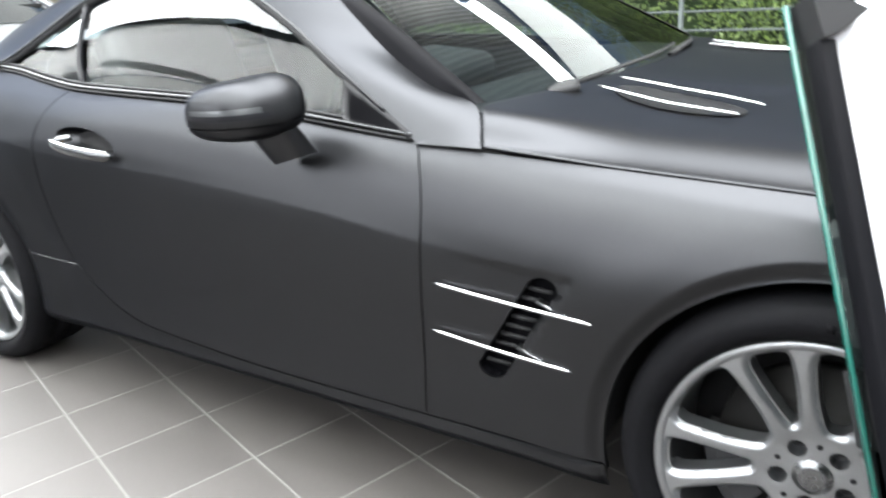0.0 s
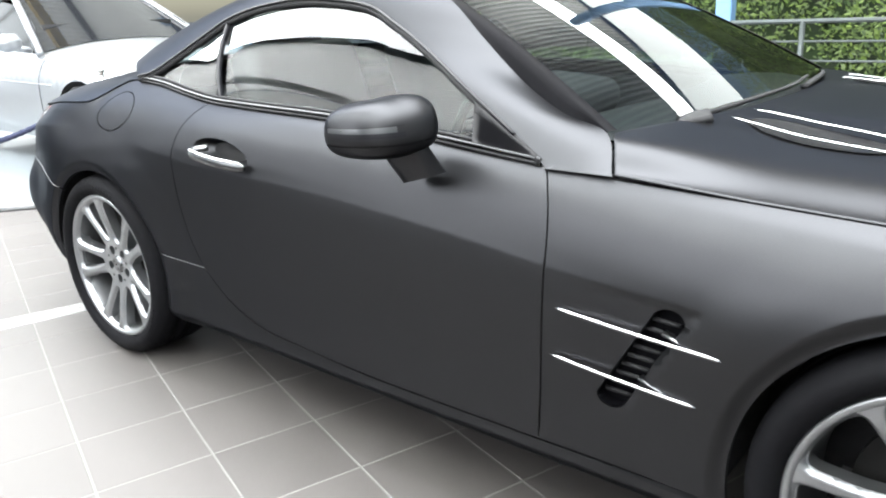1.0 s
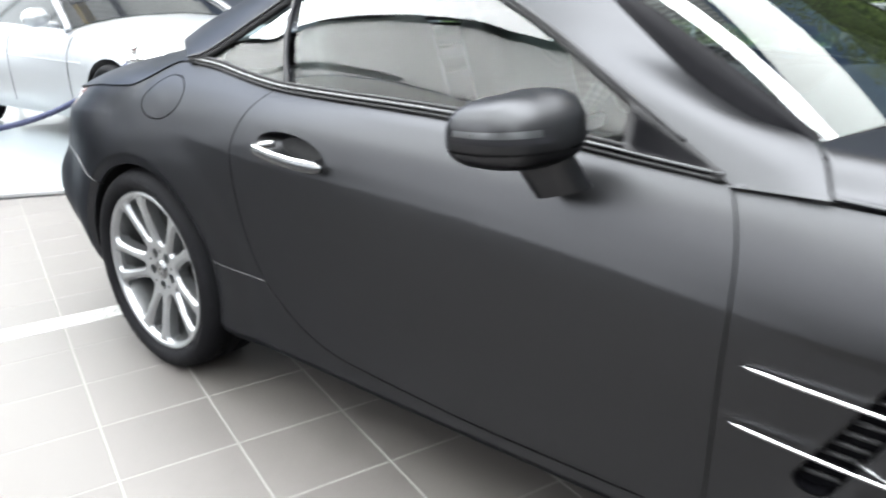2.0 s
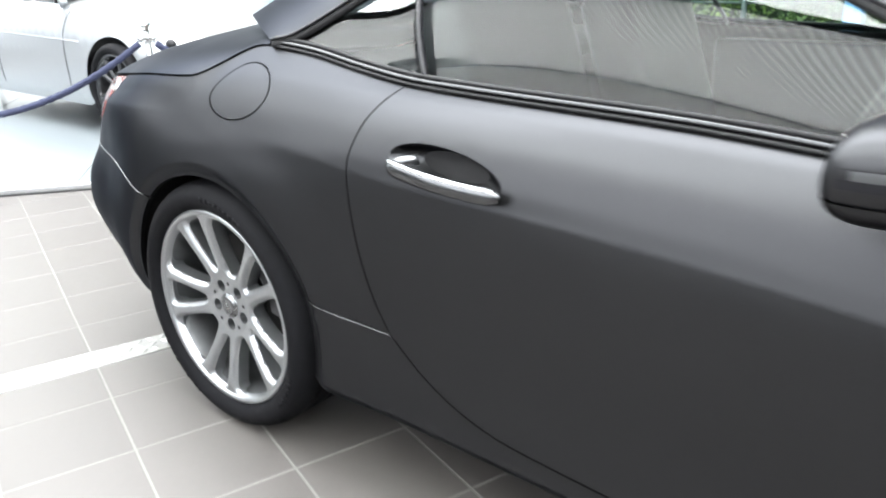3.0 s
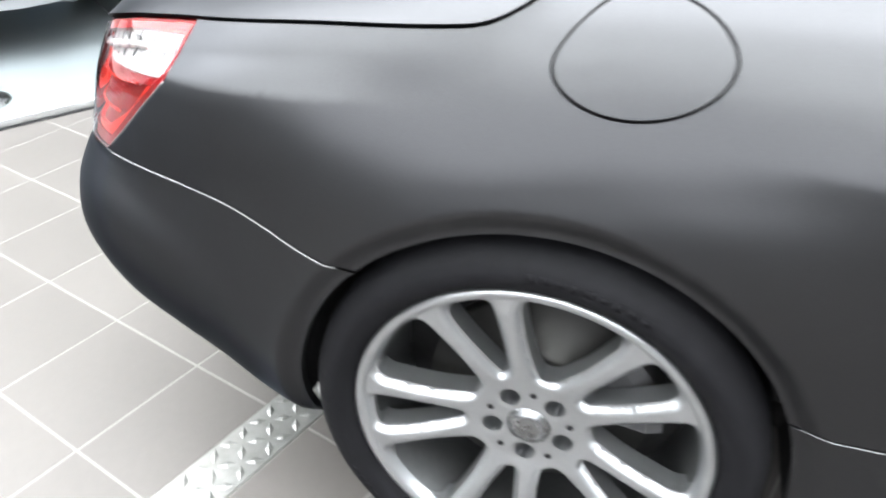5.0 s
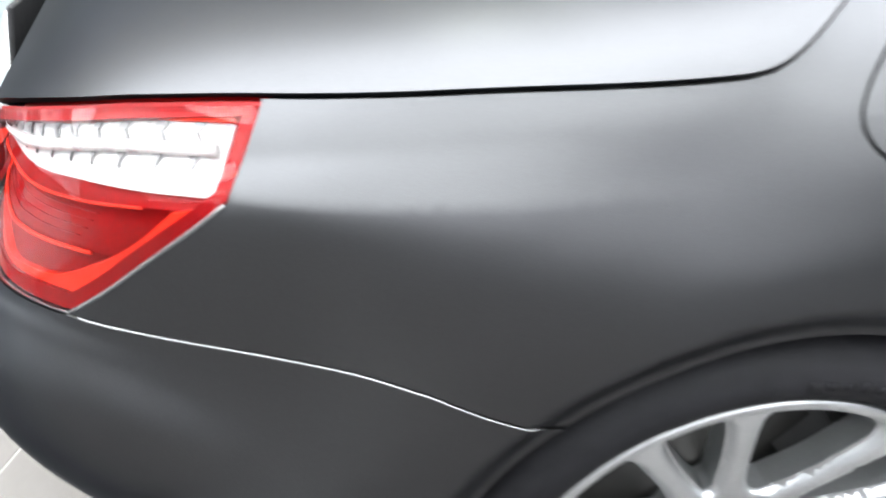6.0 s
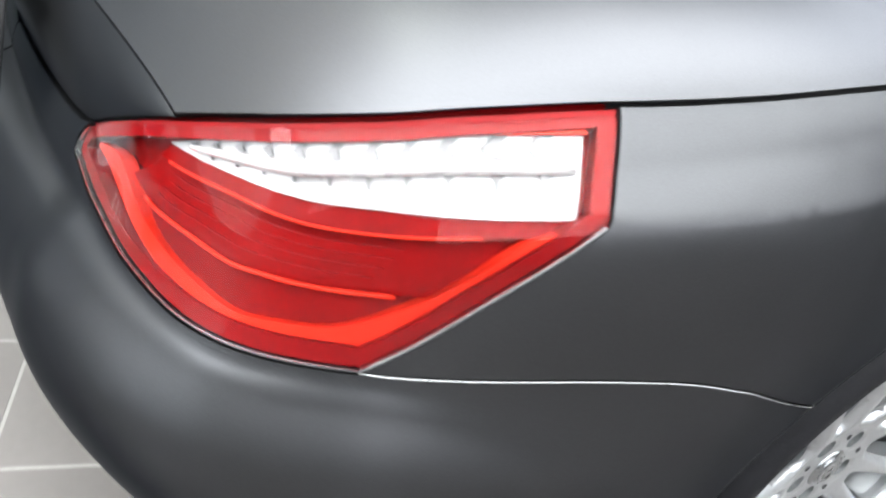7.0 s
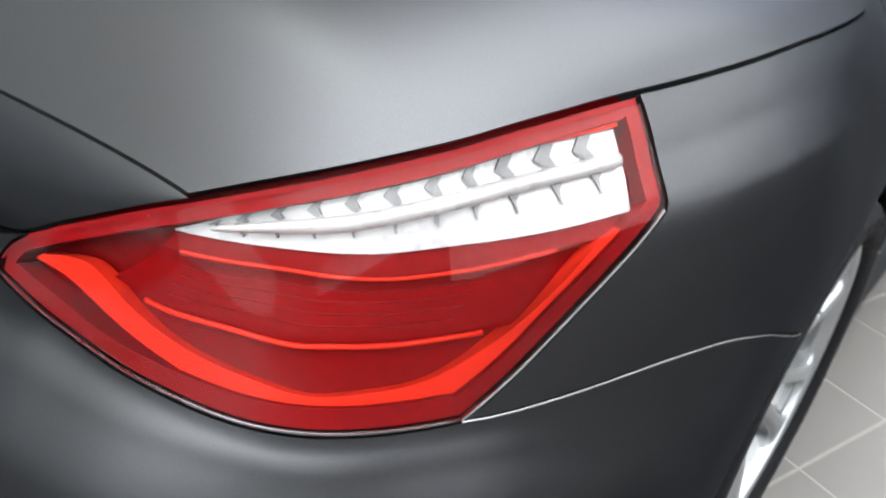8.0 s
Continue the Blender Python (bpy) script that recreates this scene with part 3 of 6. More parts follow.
for side in (1, -1):
    m = side < 0
    loop = DOOR_FRONT[::-1] + top_line(DOOR_FRONT[0], FENDER_TOP_FRONT) + [px(2.938, 0.6), px(2.938, 0.33)] + arc_of(AXLE_F, 0.357, 0, 192, 60) + [px(2.225, 0.268)]
    panel("front_fender", sheet(loop, [VENT_LOOP], mirror=m, extra=arch_points(AXLE_F, 0.357) + CREASE), PAINT, roadster)
    panel("door", sheet(DOOR_FRONT + DOOR_BOTTOM + DOOR_REAR + top_line(DOOR_REAR[-1], DOOR_FRONT[0]), [HANDLE_LOOP], step=0.012, mirror=m, extra=CREASE), PAINT, roadster)
    panel("handle_cup", sheet(HANDLE_LOOP, step=0.0045, gap=-0.0020, lip=0, relief=hollow, mirror=m), PAINT, roadster, "smooth hollow behind the door handle")
    loop = DOOR_REAR[::-1] + QUARTER_LOW + arc_of(AXLE_R, 0.350, 19.5, 131.5, 50) + BUMP_SEAM + LAMP_FRONT + top_line(LAMP_FRONT[-1], DOOR_REAR[-1])
    panel("rear_quarter_panel", sheet(loop, [FLAP_LOOP], step=0.012, mirror=m, extra=arch_points(AXLE_R, 0.350) + CREASE), PAINT, roadster)
    panel("fuel_flap", sheet(FLAP_LOOP, mirror=m, gap=0.0022), PAINT, roadster, "round flush fuel flap in the body colour")
    loop = QUARTER_LOW[::-1] + DOOR_BOTTOM[::-1] + [px(2.225, 0.266)] + [px(x, 0.1) for x in np.linspace(2.225, 0.375, 60)] + arc_of(AXLE_R, 0.350, -14, 19.5, 10)
    panel("side_sill", sheet(loop, mirror=m), PAINT, roadster)
    loop = BUMP_SEAM[::-1] + arc_of(AXLE_R, 0.350, 131.5, 186, 24) + [(s, 0.0) for s in np.linspace(px(-0.35, 0.2)[0], ARC[-1] - 0.001, 80)] + \
        [(ARC[-1] - 0.001, w) for w in np.linspace(0.3, 9.9, 20)] + [(s, 10.0) for s in np.linspace(ARC[-1] - 0.001, LAMP_TIP[-1][0], 14)] + LAMP_TIP[::-1] + LAMP_LOW[::-1]
    panel("rear_bumper", sheet(loop, mirror=m, extra=arch_points(AXLE_R, 0.350)), PAINT, roadster)
    # bright beads in place of the highlight along the panel edges
    for line, r in ((BUMP_SEAM, 0.0010), (QUARTER_LOW, 0.0008)):
        part("seam_edge", tube(skin([p[0] for p in line], [p[1] - 0.015 for p in line], 0.0004) * [1, side, 1], r, 6), SATIN, roadster)
    # nose
    loop = [px(2.942, 0.3), px(2.942, 0.6), px(2.942, 9)] + [(s, 10.0) for s in np.linspace(px(2.94, 9)[0], 0.01, 40)] + [(s, 0.0) for s in np.linspace(0.01, px(2.94, 0.2)[0], 40)]
    panel("front_bumper", sheet(loop, mirror=m, step=0.03), PAINT, roadster)
    # dark body behind all the gaps
    loop = [(s, 10.0) for s in np.linspace(0.02, ARC[-1], 160)] + [(s, 1.3) for s in np.linspace(ARC[-1], px(-0.37, 0.3)[0], 30)] + arc_of(AXLE_R, 0.380, 176, -4, 50) + \
        [(s, 0.6) for s in np.linspace(px(0.39, 0.3)[0], px(2.2, 0.3)[0], 60)] + arc_of(AXLE_F, 0.379, 188, -8, 50) + [(s, 0.6) for s in np.linspace(px(2.97, 0.3)[0], 0.02, 20)]
    panel("inner_body", sheet(loop, mirror=m, depth=0.042, gap=0, lip=0, step=0.03), SEAL, roadster)

# ---- the roadster's greenhouse, hood and tail lid ----
def mirrored(fn):
    for sgn in (1, -1):
        fn(sgn)


WINDOW_TOP = [(1.785, 0.858, 0.864), (1.565, 0.790, 0.979), (1.388, 0.722, 1.066), (1.236, 0.672, 1.132), (1.10, 0.638, 1.180), (0.866, 0.622, 1.203), (0.66, 0.626, 1.192), (0.50, 0.640, 1.158), (0.377, 0.665, 1.103), (0.20, 0.735, 1.006), (0.13, 0.765, 0.985)]
ROOF_EDGE = [(1.892, 0.775, 0.917), (1.777, 0.747, 0.947), (1.648, 0.705, 1.005), (1.512, 0.662, 1.095), (1.374, 0.612, 1.188), (1.22, 0.56, 1.248), (0.95, 0.53, 1.272), (0.60, 0.54, 1.250), (0.34, 0.555, 1.200), (0.0, 0.572, 1.098), (-0.17, 0.585, 1.030)]
PILLAR_IN = [(1.797, 0.868, 0.853)] + WINDOW_TOP
PILLAR_OUT = [(1.950, 0.862, 0.850)] + ROOF_EDGE
BELT = [tuple(skin([s_of_x(x)], [10.0])[0] * [1, -1, 1] + [0, -0.006, 0.003]) for x in np.linspace(1.785, 0.13, 12)]
CANT = [(x * 0.5 + a * 0.5, y * 0.5 + b * 0.5 + 0.008 * (k > 0), z * 0.5 + c * 0.5 + 0.010 * (k > 0)) for k, ((x, y, z), (a, b, c)) in enumerate(zip(PILLAR_IN, PILLAR_OUT))]


def greenhouse(sgn):
    A, B, R = smooth_line(PILLAR_IN, 90), smooth_line(PILLAR_OUT, 90), smooth_line(CANT, 90)
    rows = []
    for j in range(90):
        row = []
        for t in np.linspace(0, 1, 13):
            p = A[j] * (1 - t) ** 2 + (R[j] * 2 - 0.5 * (A[j] + B[j])) * 2 * t * (1 - t) + B[j] * t * t
            row.append((p[0], -p[1] * sgn, p[2]))
        rows.append(row)
    bm = grid_mesh(rows)
    bmesh.ops.recalc_face_normals(bm, faces=bm.faces)
    part("roof_pillar", bm, PAINT, roadster, "painted windscreen pillar and roof rail")
    # glass
    lo, hi = smooth_line(BELT, 120), smooth_line(WINDOW_TOP, 120)
    for nm, r0, r1 in (("door_glass", 6, 83), ("quarter_glass", 86, 112)):
        rows = []
        for j in range(r0, r1):
            row = []
            for t in np.linspace(0, 1, 9):
                p = lo[j] * (1 - t) + hi[j] * t + np.array([0, 0.024 * ((hi[j][2] - lo[j][2]) / 0.28) ** 2, 0]) * 4 * t * (1 - t) - np.array([0, 0.012, 0])
                row.append((p[0], -p[1] * sgn, p[2]))
            rows.append(row)
        bm = grid_mesh(rows)
        bmesh.ops.recalc_face_normals(bm, faces=bm.faces)
        part(nm, bm, GLASS, roadster, "tinted side glass")
    div = [lo[84] * (1 - t) + hi[84] * t + np.array([0, 0.024, 0]) * 4 * t * (1 - t) - np.array([0, 0.010, 0]) for t in np.linspace(0, 1, 9)]
    part("window_divider", tube([(p[0], -p[1] * sgn, p[2]) for p in div], 0.011, 8, flat=0.5, up=(1, 0, 0)), TRIM, roadster)
    part("window_seal", tube([(p[0], -(p[1] - 0.004) * sgn, p[2] - 0.004) for p in hi], 0.010, 8), PLASTIC, roadster)
    part("window_trim", tube([(p[0], -(p[1] + 0.003) * sgn, p[2] + 0.008) for p in hi[4:]], 0.004, 8), TRIM, roadster)
    part("belt_moulding", tube([(p[0], -(p[1] + 0.004) * sgn, p[2] + 0.009) for p in lo], 0.0065, 10, flat=0.8), BELT_TRIM, roadster, "satin metal belt moulding")
    part("belt_seal", tube([(p[0], -(p[1] - 0.008) * sgn, p[2] + 0.016) for p in lo], 0.005, 8), PLASTIC, roadster)
    part("belt_seal", tube([(p[0], -(p[1] + 0.009) * sgn, p[2] + 0.000) for p in lo], 0.004, 8), PLASTIC, roadster)
    # black sail at the mirror
    rows = [[(x, -(0.857 - 0.16 * h - 0.08 * (1.77 - x)) * sgn, 0.868 + h + 0.06 * (1.77 - x)) for h in np.linspace(0, (1.785 - x) * 0.52, 5)] for x in np.linspace(1.775, 1.60, 8)]
    bm = grid_mesh(rows)
    bmesh.ops.solidify(bm, geom=list(bm.faces), thickness=0.012)
    part("mirror_sail", bm, TRIM, roadster)


mirrored(greenhouse)

E2 = smooth_line(PILLAR_OUT, 90)


def span(name, j0, j1, material, crown, forward, label=""):
    """The sheet from the right roof edge to the left one, crowned."""
    rows = []
    for k, j in enumerate(range(j0, j1)):
        u = k / max(1, j1 - j0 - 1)
        f = forward[0] * (1 - u) + forward[1] * u
        c = crown[0] * (1 - u) + crown[1] * u
        rows.append([(E2[j][0] + f * (1 - v ** 2), v * (E2[j][1] - 0.004), E2[j][2] + c * (1 - abs(v) ** 2.2)) for v in np.linspace(-1, 1, 31)])
    bm = grid_mesh(rows)
    bmesh.ops.recalc_face_normals(bm, faces=bm.faces)
    return part(name, bm, material, roadster, label)


VS = np.linspace(-1, 1, 41)
BASE = np.array([(E2[8][0] + 0.090 * (1 - v * v), v * (E2[8][1] - 0.004), E2[8][2] - 0.006 * (1 - v * v)) for v in VS])
HEAD = np.array([(E2[47][0] + 0.056 * (1 - v * v), v * (E2[47][1] - 0.004), E2[47][2] + 0.020 * (1 - v * v)) for v in VS])
rows = []
for j in range(8, 48):
    u = (j - 8) / 39
    flat = BASE * (1 - u) + HEAD * u
    flat[:, 0] += 0.004 * math.sin(math.pi * u)
    flat[:, 2] += 0.010 * math.sin(math.pi * u)
    rows.append([tuple(p) for p in flat])
bm = grid_mesh(rows)
bmesh.ops.recalc_face_normals(bm, faces=bm.faces)
part("windscreen", bm, GLASS_FRONT, roadster, "raked clear windscreen")
for k, sg in ((0, -1), (40, 1)):
    strip_rows = []
    for j in range(8, 48):
        a, b = Vector((E2[j][0], sg * E2[j][1], E2[j][2] - 0.003)), Vector(rows[j - 8][k])
        inner = Vector(rows[j - 8][k + (2 if k == 0 else -2)])
        strip_rows.append([a, a.lerp(b, 0.5) + Vector((0, 0, 0.002)), b + Vector((0.001, 0, 0.003)), b.lerp(inner, 0.35) + Vector((0.001, 0, 0.003))])
    sb = grid_mesh(strip_rows)
    bmesh.ops.recalc_face_normals(sb, faces=sb.faces)
    part("windscreen_seal", sb, FRIT, roadster, "black windscreen border")
span("roof", 49, 70, PAINT, (0.035, 0.045), (0.08, 0.0))
span("rear_window", 71, 89, GLASS_DARK, (0.045, 0.02), (0.0, -0.05))

# hood
HOOD_BACK = smooth_line([(1.952, 0.886), (1.925, 0.83), (1.900, 0.775), (1.925, 0.68), (1.965, 0.54), (2.02, 0.30), (2.04, 0.0)], 50)


def hood_z(x, y):
    y = np.abs(y)
    ze = np.interp(x, [1.9, 2.2, 2.58, 2.95, 3.4], [0.858, 0.828, 0.804, 0.780, 0.71])
    ye = np.interp(x, [1.9, 2.2, 2.58, 2.95, 3.4], [0.862, 0.843, 0.836, 0.77, 0.35])
    rise = np.interp(x, [1.9, 2.2, 2.58, 2.95, 3.4], [0.074, 0.076, 0.078, 0.066, 0.04])
    b = np.clip(1 - y / ye, 0, 1)
    k = 0.40 + 0.28 * ease(2.25, 1.95, x)
    z = ze + rise * (k * (1 - np.exp(-(b / (0.085 - 0.030 * ease(2.25, 1.95, x))) ** 2)) + (1 - k) * (1 - (1 - b) ** 2))
    return z + 0.006 * ease(0.36, 0.30, y) * ease(1.95, 2.2, x)


rows = []
for u in np.linspace(0, 1, 60) ** 1.3:
    row = []
    for v in np.linspace(-1, 1, 91):
        q = abs(v)
        k = (1 - q) * 49
        x0, y0 = np.interp(k, range(50), HOOD_BACK[:, 0]), np.interp(k, range(50), HOOD_BACK[:, 1])
        x1 = 2.96 + 0.42 * (1 - q ** 2)
        x = x0 + (x1 - x0) * u
        ye = np.interp(x, [1.9, 2.2, 2.58, 2.95, 3.4], [0.860, 0.840, 0.833, 0.767, 0.35])
        y = y0 * ye / 0.886
        row.append((x, math.copysign(y, -v) if v else 0.0, float(hood_z(x, y))))
    rows.append(row)
bm = grid_mesh(rows)
bmesh.ops.recalc_face_normals(bm, faces=bm.faces)
bmesh.ops.solidify(bm, geom=list(bm.faces), thickness=0.004)
hood = part("hood", bm, PAINT, roadster, "long matte grey hood with two chrome-finned vents")


def hood_vent(sgn):
    line = [(2.03, 0.47), (2.10, 0.555), (2.20, 0.60), (2.31, 0.615), (2.385, 0.59), (2.395, 0.53), (2.32, 0.46), (2.20, 0.40), (2.10, 0.375), (2.04, 0.40)]
    c = (2.23, 0.50)
    L = smooth_line([(c[0] + (a - c[0]) * 0.80, c[1] + (b - c[1]) * 0.72) for a, b in line + line[:1]], 40)
    # black patch laid on the closed hood, in place of a shaded recess
    bm = bmesh.new()
    ring = [bm.verts.new((p[0], -p[1] * sgn, float(hood_z(p[0], p[1])) + 0.0035)) for p in L[:-1]]
    ring2 = [bm.verts.new((c[0] + (p[0] - c[0]) * 0.8, -(c[1] + (p[1] - c[1]) * 0.8) * sgn, float(hood_z(p[0], p[1])) + 0.002)) for p in L[:-1]]
    for i in range(len(ring)):
        bm.faces.new([ring[i], ring[(i + 1) % len(ring)], ring2[(i + 1) % len(ring)], ring2[i]])
    bm.faces.new(ring2)
    bmesh.ops.recalc_face_normals(bm, faces=bm.faces)
    part("vent_recess", bm, FRIT, hood, "flat dark patch for the shade in the hood vent")
    for a in ([(2.045, 0.500), (2.14, 0.530), (2.26, 0.562), (2.36, 0.585)], [(2.055, 0.385), (2.16, 0.405), (2.29, 0.448), (2.390, 0.497)]):
        P = smooth_line(a, 16)
        part("vent_fin", tube([(p[0], -p[1] * sgn, float(hood_z(p[0], p[1])) + 0.012) for p in P], [0.0012 + 0.0021 * math.sin(math.pi * (0.08 + 0.84 * k / 15)) for k in range(16)], 8, flat=0.6), CHROME, hood, "polished chrome fin")


mirrored(hood_vent)

# cowl, wipers
rows = [[(2.055 - 0.155 * q * q - 0.09 * t, v * 0.75, 0.886 - 0.004 * q * q - 0.006 * t) for t in (0, 1)] for v, q in ((v, abs(v)) for v in np.linspace(-1, 1, 30))]
bm = grid_mesh(rows)
bmesh.ops.solidify(bm, geom=list(bm.faces), thickness=0.01)
part("cowl", bm, PLASTIC, roadster)
for a in ([(1.955, -0.50, 0.915), (2.00, -0.28, 0.928), (2.025, -0.02, 0.938), (2.01, 0.18, 0.945)], [(2.03, 0.08, 0.925), (2.00, 0.36, 0.930), (1.94, 0.62, 0.918)]):
    part("wiper", tube(smooth_line(a, 18), [0.012 - 0.0004 * k for k in range(18)], 8, flat=0.6), PLASTIC, roadster)
part("wiper_pivot", box(0.075, 0.12, 0.022, (1.962, -0.50, 0.912), 0.009, (0, -12, 25)), PLASTIC, roadster)

# tail lid: deck, rolled edge, lip and rear face
LID_EDGE = smooth_line([tuple(skin([s_of_x(x)], [10.0])[0]) for x in np.linspace(0.115, -0.19, 14)] + [tuple(skin([s], [10.0])[0]) for s in np.linspace(px(-0.22, 9)[0], s_of_y(0.62), 14)], 140)
LID_EDGE = np.array([(p[0], -p[1], p[2]) for p in LID_EDGE])


def lid_edge(u):
    k = u * (len(LID_EDGE) - 1)
    return np.array([np.interp(k, range(len(LID_EDGE)), LID_EDGE[:, i]) for i in range(3)])


DECK_MID = smooth_line([(0.08, 1.035), (-0.10, 1.027), (-0.30, 1.018), (-0.50, 1.002), (-0.66, 0.978), (-0.77, 0.943), (-0.835, 0.892), (-0.862, 0.828)], 60)


def deck(u, t):
    """u: from the hardtop to the rear crease; t: from the shutline (0) to the middle (1)."""
    e = lid_edge(u)
    cx, cz = np.interp(u * 59, range(60), DECK_MID[:, 0]), np.interp(u * 59, range(60), DECK_MID[:, 1])
    p = e * (1 - t)
    k = 0.47 * (1 - 0.6 * float(ease(0.75, 1.0, u)))
    p[2] = e[2] + (cz - e[2]) * (k * (1 - math.exp(-t / 0.085)) + (1 - k) * (1 - (1 - t) ** 2.2))
    p[0] = e[0] + (cx - e[0]) * (t ** 1.15)
    p[2] += 0.020 * float(ease(0.55, 0.8, u) * ease(1.0, 0.85, u)) * 4 * t * (1 - t) ** 2
    return p


def lid(sgn):
    rows = []
    for u in np.linspace(0, 1, 60):
        row = []
        for t in np.linspace(0, 1, 40) ** 1.5:
            p = deck(u, t)
            row.append((p[0], -(p[1] + 0.0008) * sgn, p[2] + 0.0042))
        rows.append(row)
    bm = grid_mesh(rows)
    bmesh.ops.recalc_face_normals(bm, faces=bm.faces)
    bm.faces.ensure_lookup_table()
    if bm.faces[len(bm.faces) // 2].normal.z < 0:
        bmesh.ops.reverse_faces(bm, faces=bm.faces)
    edge = [e for e in bm.edges if e.is_boundary and all(abs(v.co.y) > 0.3 for v in e.verts)]
    r = bmesh.ops.extrude_edge_only(bm, edges=edge)
    for v in r["geom"]:
        if isinstance(v, bmesh.types.BMVert):
            v.co.z -= 0.012
            v.co.y *= 0.975
    bmesh.ops.split_edges(bm, edges=edge)
    half = part("tail_lid", bm, PAINT, roadster)
    rows = []
    for t in np.linspace(0, 1, 36):
        top = deck(1.0, t)
        y = top[1]
        s = s_of_y(max(y, 0.002))
        low = skin([s], [10.0])[0]
        low = np.array([low[0] + 0.004, y, max(float(low[2]) + 0.004, 0.0)])
        row = []
        for k in np.linspace(0, 1, 14):
            q = top * (1 - k) + low * k
            q[0] -= 0.013 * 4 * k * (1 - k) * min(1, t * 3)
            row.append((q[0], -q[1] * sgn, q[2]))
        rows.append(row)
    bm = grid_mesh(rows)
    bmesh.ops.recalc_face_normals(bm, faces=bm.faces)
    bm.faces.ensure_lookup_table()
    if bm.faces[len(bm.faces) // 2].normal.x > 0:
        bmesh.ops.reverse_faces(bm, faces=bm.faces)
    part("tail_lid_face", bm, PAINT, roadster)


mirrored(lid)
plate = part("number_plate", box(0.012, 0.52, 0.11, (-0.905, 0, 0.745), 0.004, (0, 12, 0)), WHITE, roadster, "white number plate in a black holder")
part("plate_holder", box(0.010, 0.545, 0.135, (-0.898, 0, 0.745), 0.004, (0, 12, 0)), PLASTIC, roadster)
for k in range(6):
    part("plate_bar", box(0.003, 0.045, 0.06, (-0.913, -0.19 + 0.075 * k, 0.745), 0, (0, 12, 0)), TRIM, plate)

# ---- wheels ----
def plate_mesh(outer, holes, height, step, wall, smooth_in=0.012):
    """A cast face in the xz plane with cut-outs; height(x, z, distance to a cut-out) gives its relief."""
    verts, edges = [], []
    loops = [outer] + holes
    for lp in loops:
        k = len(verts)
        verts += [Vector(p) for p in lp]
        edges += [(k + i, k + (i + 1) % len(lp)) for i in range(len(lp))]
    R = max(p[0] for p in outer)
    rings = []
    for lp in holes:
        q = np.array(lp)
        t = np.roll(q, -1, 0) - np.roll(q, 1, 0)
        nrm = np.stack([t[:, 1], -t[:, 0]], 1) / np.linalg.norm(t, axis=1)[:, None]
        nrm *= np.sign(((q - q.mean(0)) * nrm).sum())
        for o in ((0.0025, 0.0055, 0.009, 0.013) if len(lp) > 20 else (0.003,)):
            rings += [tuple(p) for p in q + nrm * o]
    hb = np.array([p for h in holes for p in h])
    he = np.array([h[(i + 1) % len(h)] for h in holes for i in range(len(h))]) - hb
    kept = np.zeros((0, 2))
    for p in rings:
        near = np.sqrt(np.min((hb[:, 0] - p[0]) ** 2 + (hb[:, 1] - p[1]) ** 2))
        if near > 0.0022 and math.hypot(*p) < R - 0.003 and (len(kept) == 0 or np.min(((kept - p) ** 2).sum(1)) > 0.0016 ** 2):
            kept = np.vstack([kept, [p]])
            verts.append(Vector(p))
    hb2 = np.vstack([hb, kept])
    for i, x in enumerate(np.arange(-R, R, step)):
        for y in np.arange(-R, R, step) + (step / 2 if i % 2 else 0):
            if math.hypot(x, y) < R - step * 0.6 and not any(inside((x, y), h) for h in holes if math.hypot(x - h[0][0], y - h[0][1]) < 0.2):
                if np.min((hb2[:, 0] - x) ** 2 + (hb2[:, 1] - y) ** 2) > (step * 0.6) ** 2:
                    verts.append(Vector((x, y)))
    v2, _, faces, _, _, _ = delaunay_2d_cdt(verts, edges, [], 1, 1e-7)
    faces = [f for f in faces if not any(inside((sum(v2[i].x for i in f) / 3, sum(v2[i].y for i in f) / 3), h) for h in holes)]

    def level(x, y):
        o = np.array([x, y]) - hb
        g = np.clip((o * he).sum(1) / (he ** 2).sum(1), 0, 1)
        return height(x, y, float(np.sqrt(np.min(((o - he * g[:, None]) ** 2).sum(1)))))
    P, N, e = [], [], 0.0022
    for v in v2:
        P.append((v.x, level(v.x, v.y), v.y))
        n = Vector(((level(v.x + e, v.y) - level(v.x - e, v.y)) / (2 * e), -1.0, (level(v.x, v.y + e) - level(v.x, v.y - e)) / (2 * e)))
        N.append(n.normalized())
    F = []
    for f in faces:
        a, b, c = (Vector(P[i]) for i in f[:3])
        F.append(list(f) if (b - a).cross(c - a).y < 0 else list(f)[::-1])
    used = {(f[i], f[(i + 1) % 3]) for f in F for i in range(3)}
    base, back = len(F), {}
    for a, b in [q for q in used if (q[1], q[0]) not in used]:
        for q in (a, b):
            if q not in back:
                back[q] = len(P)
                P.append((P[q][0] * 1.0, P[q][1] + wall, P[q][2]))
                N.append(N[q])
        F.append([b, a, back[a], back[b]])
    me = bpy.data.meshes.new("spokes")
    me.from_pydata(P, [], F)
    me.shade_smooth()
    normals, side = [], {}
    for f in F[base:]:
        a, b, c = (Vector(P[k]) for k in f[:3])
        for k in f:
            side[k] = side.get(k, Vector()) + (b - a).cross(c - a).normalized()
    for i, f in enumerate(F):
        normals += [N[k] if i < base else side[k].normalized() for k in f]
    me.normals_split_custom_set(normals)
    return me


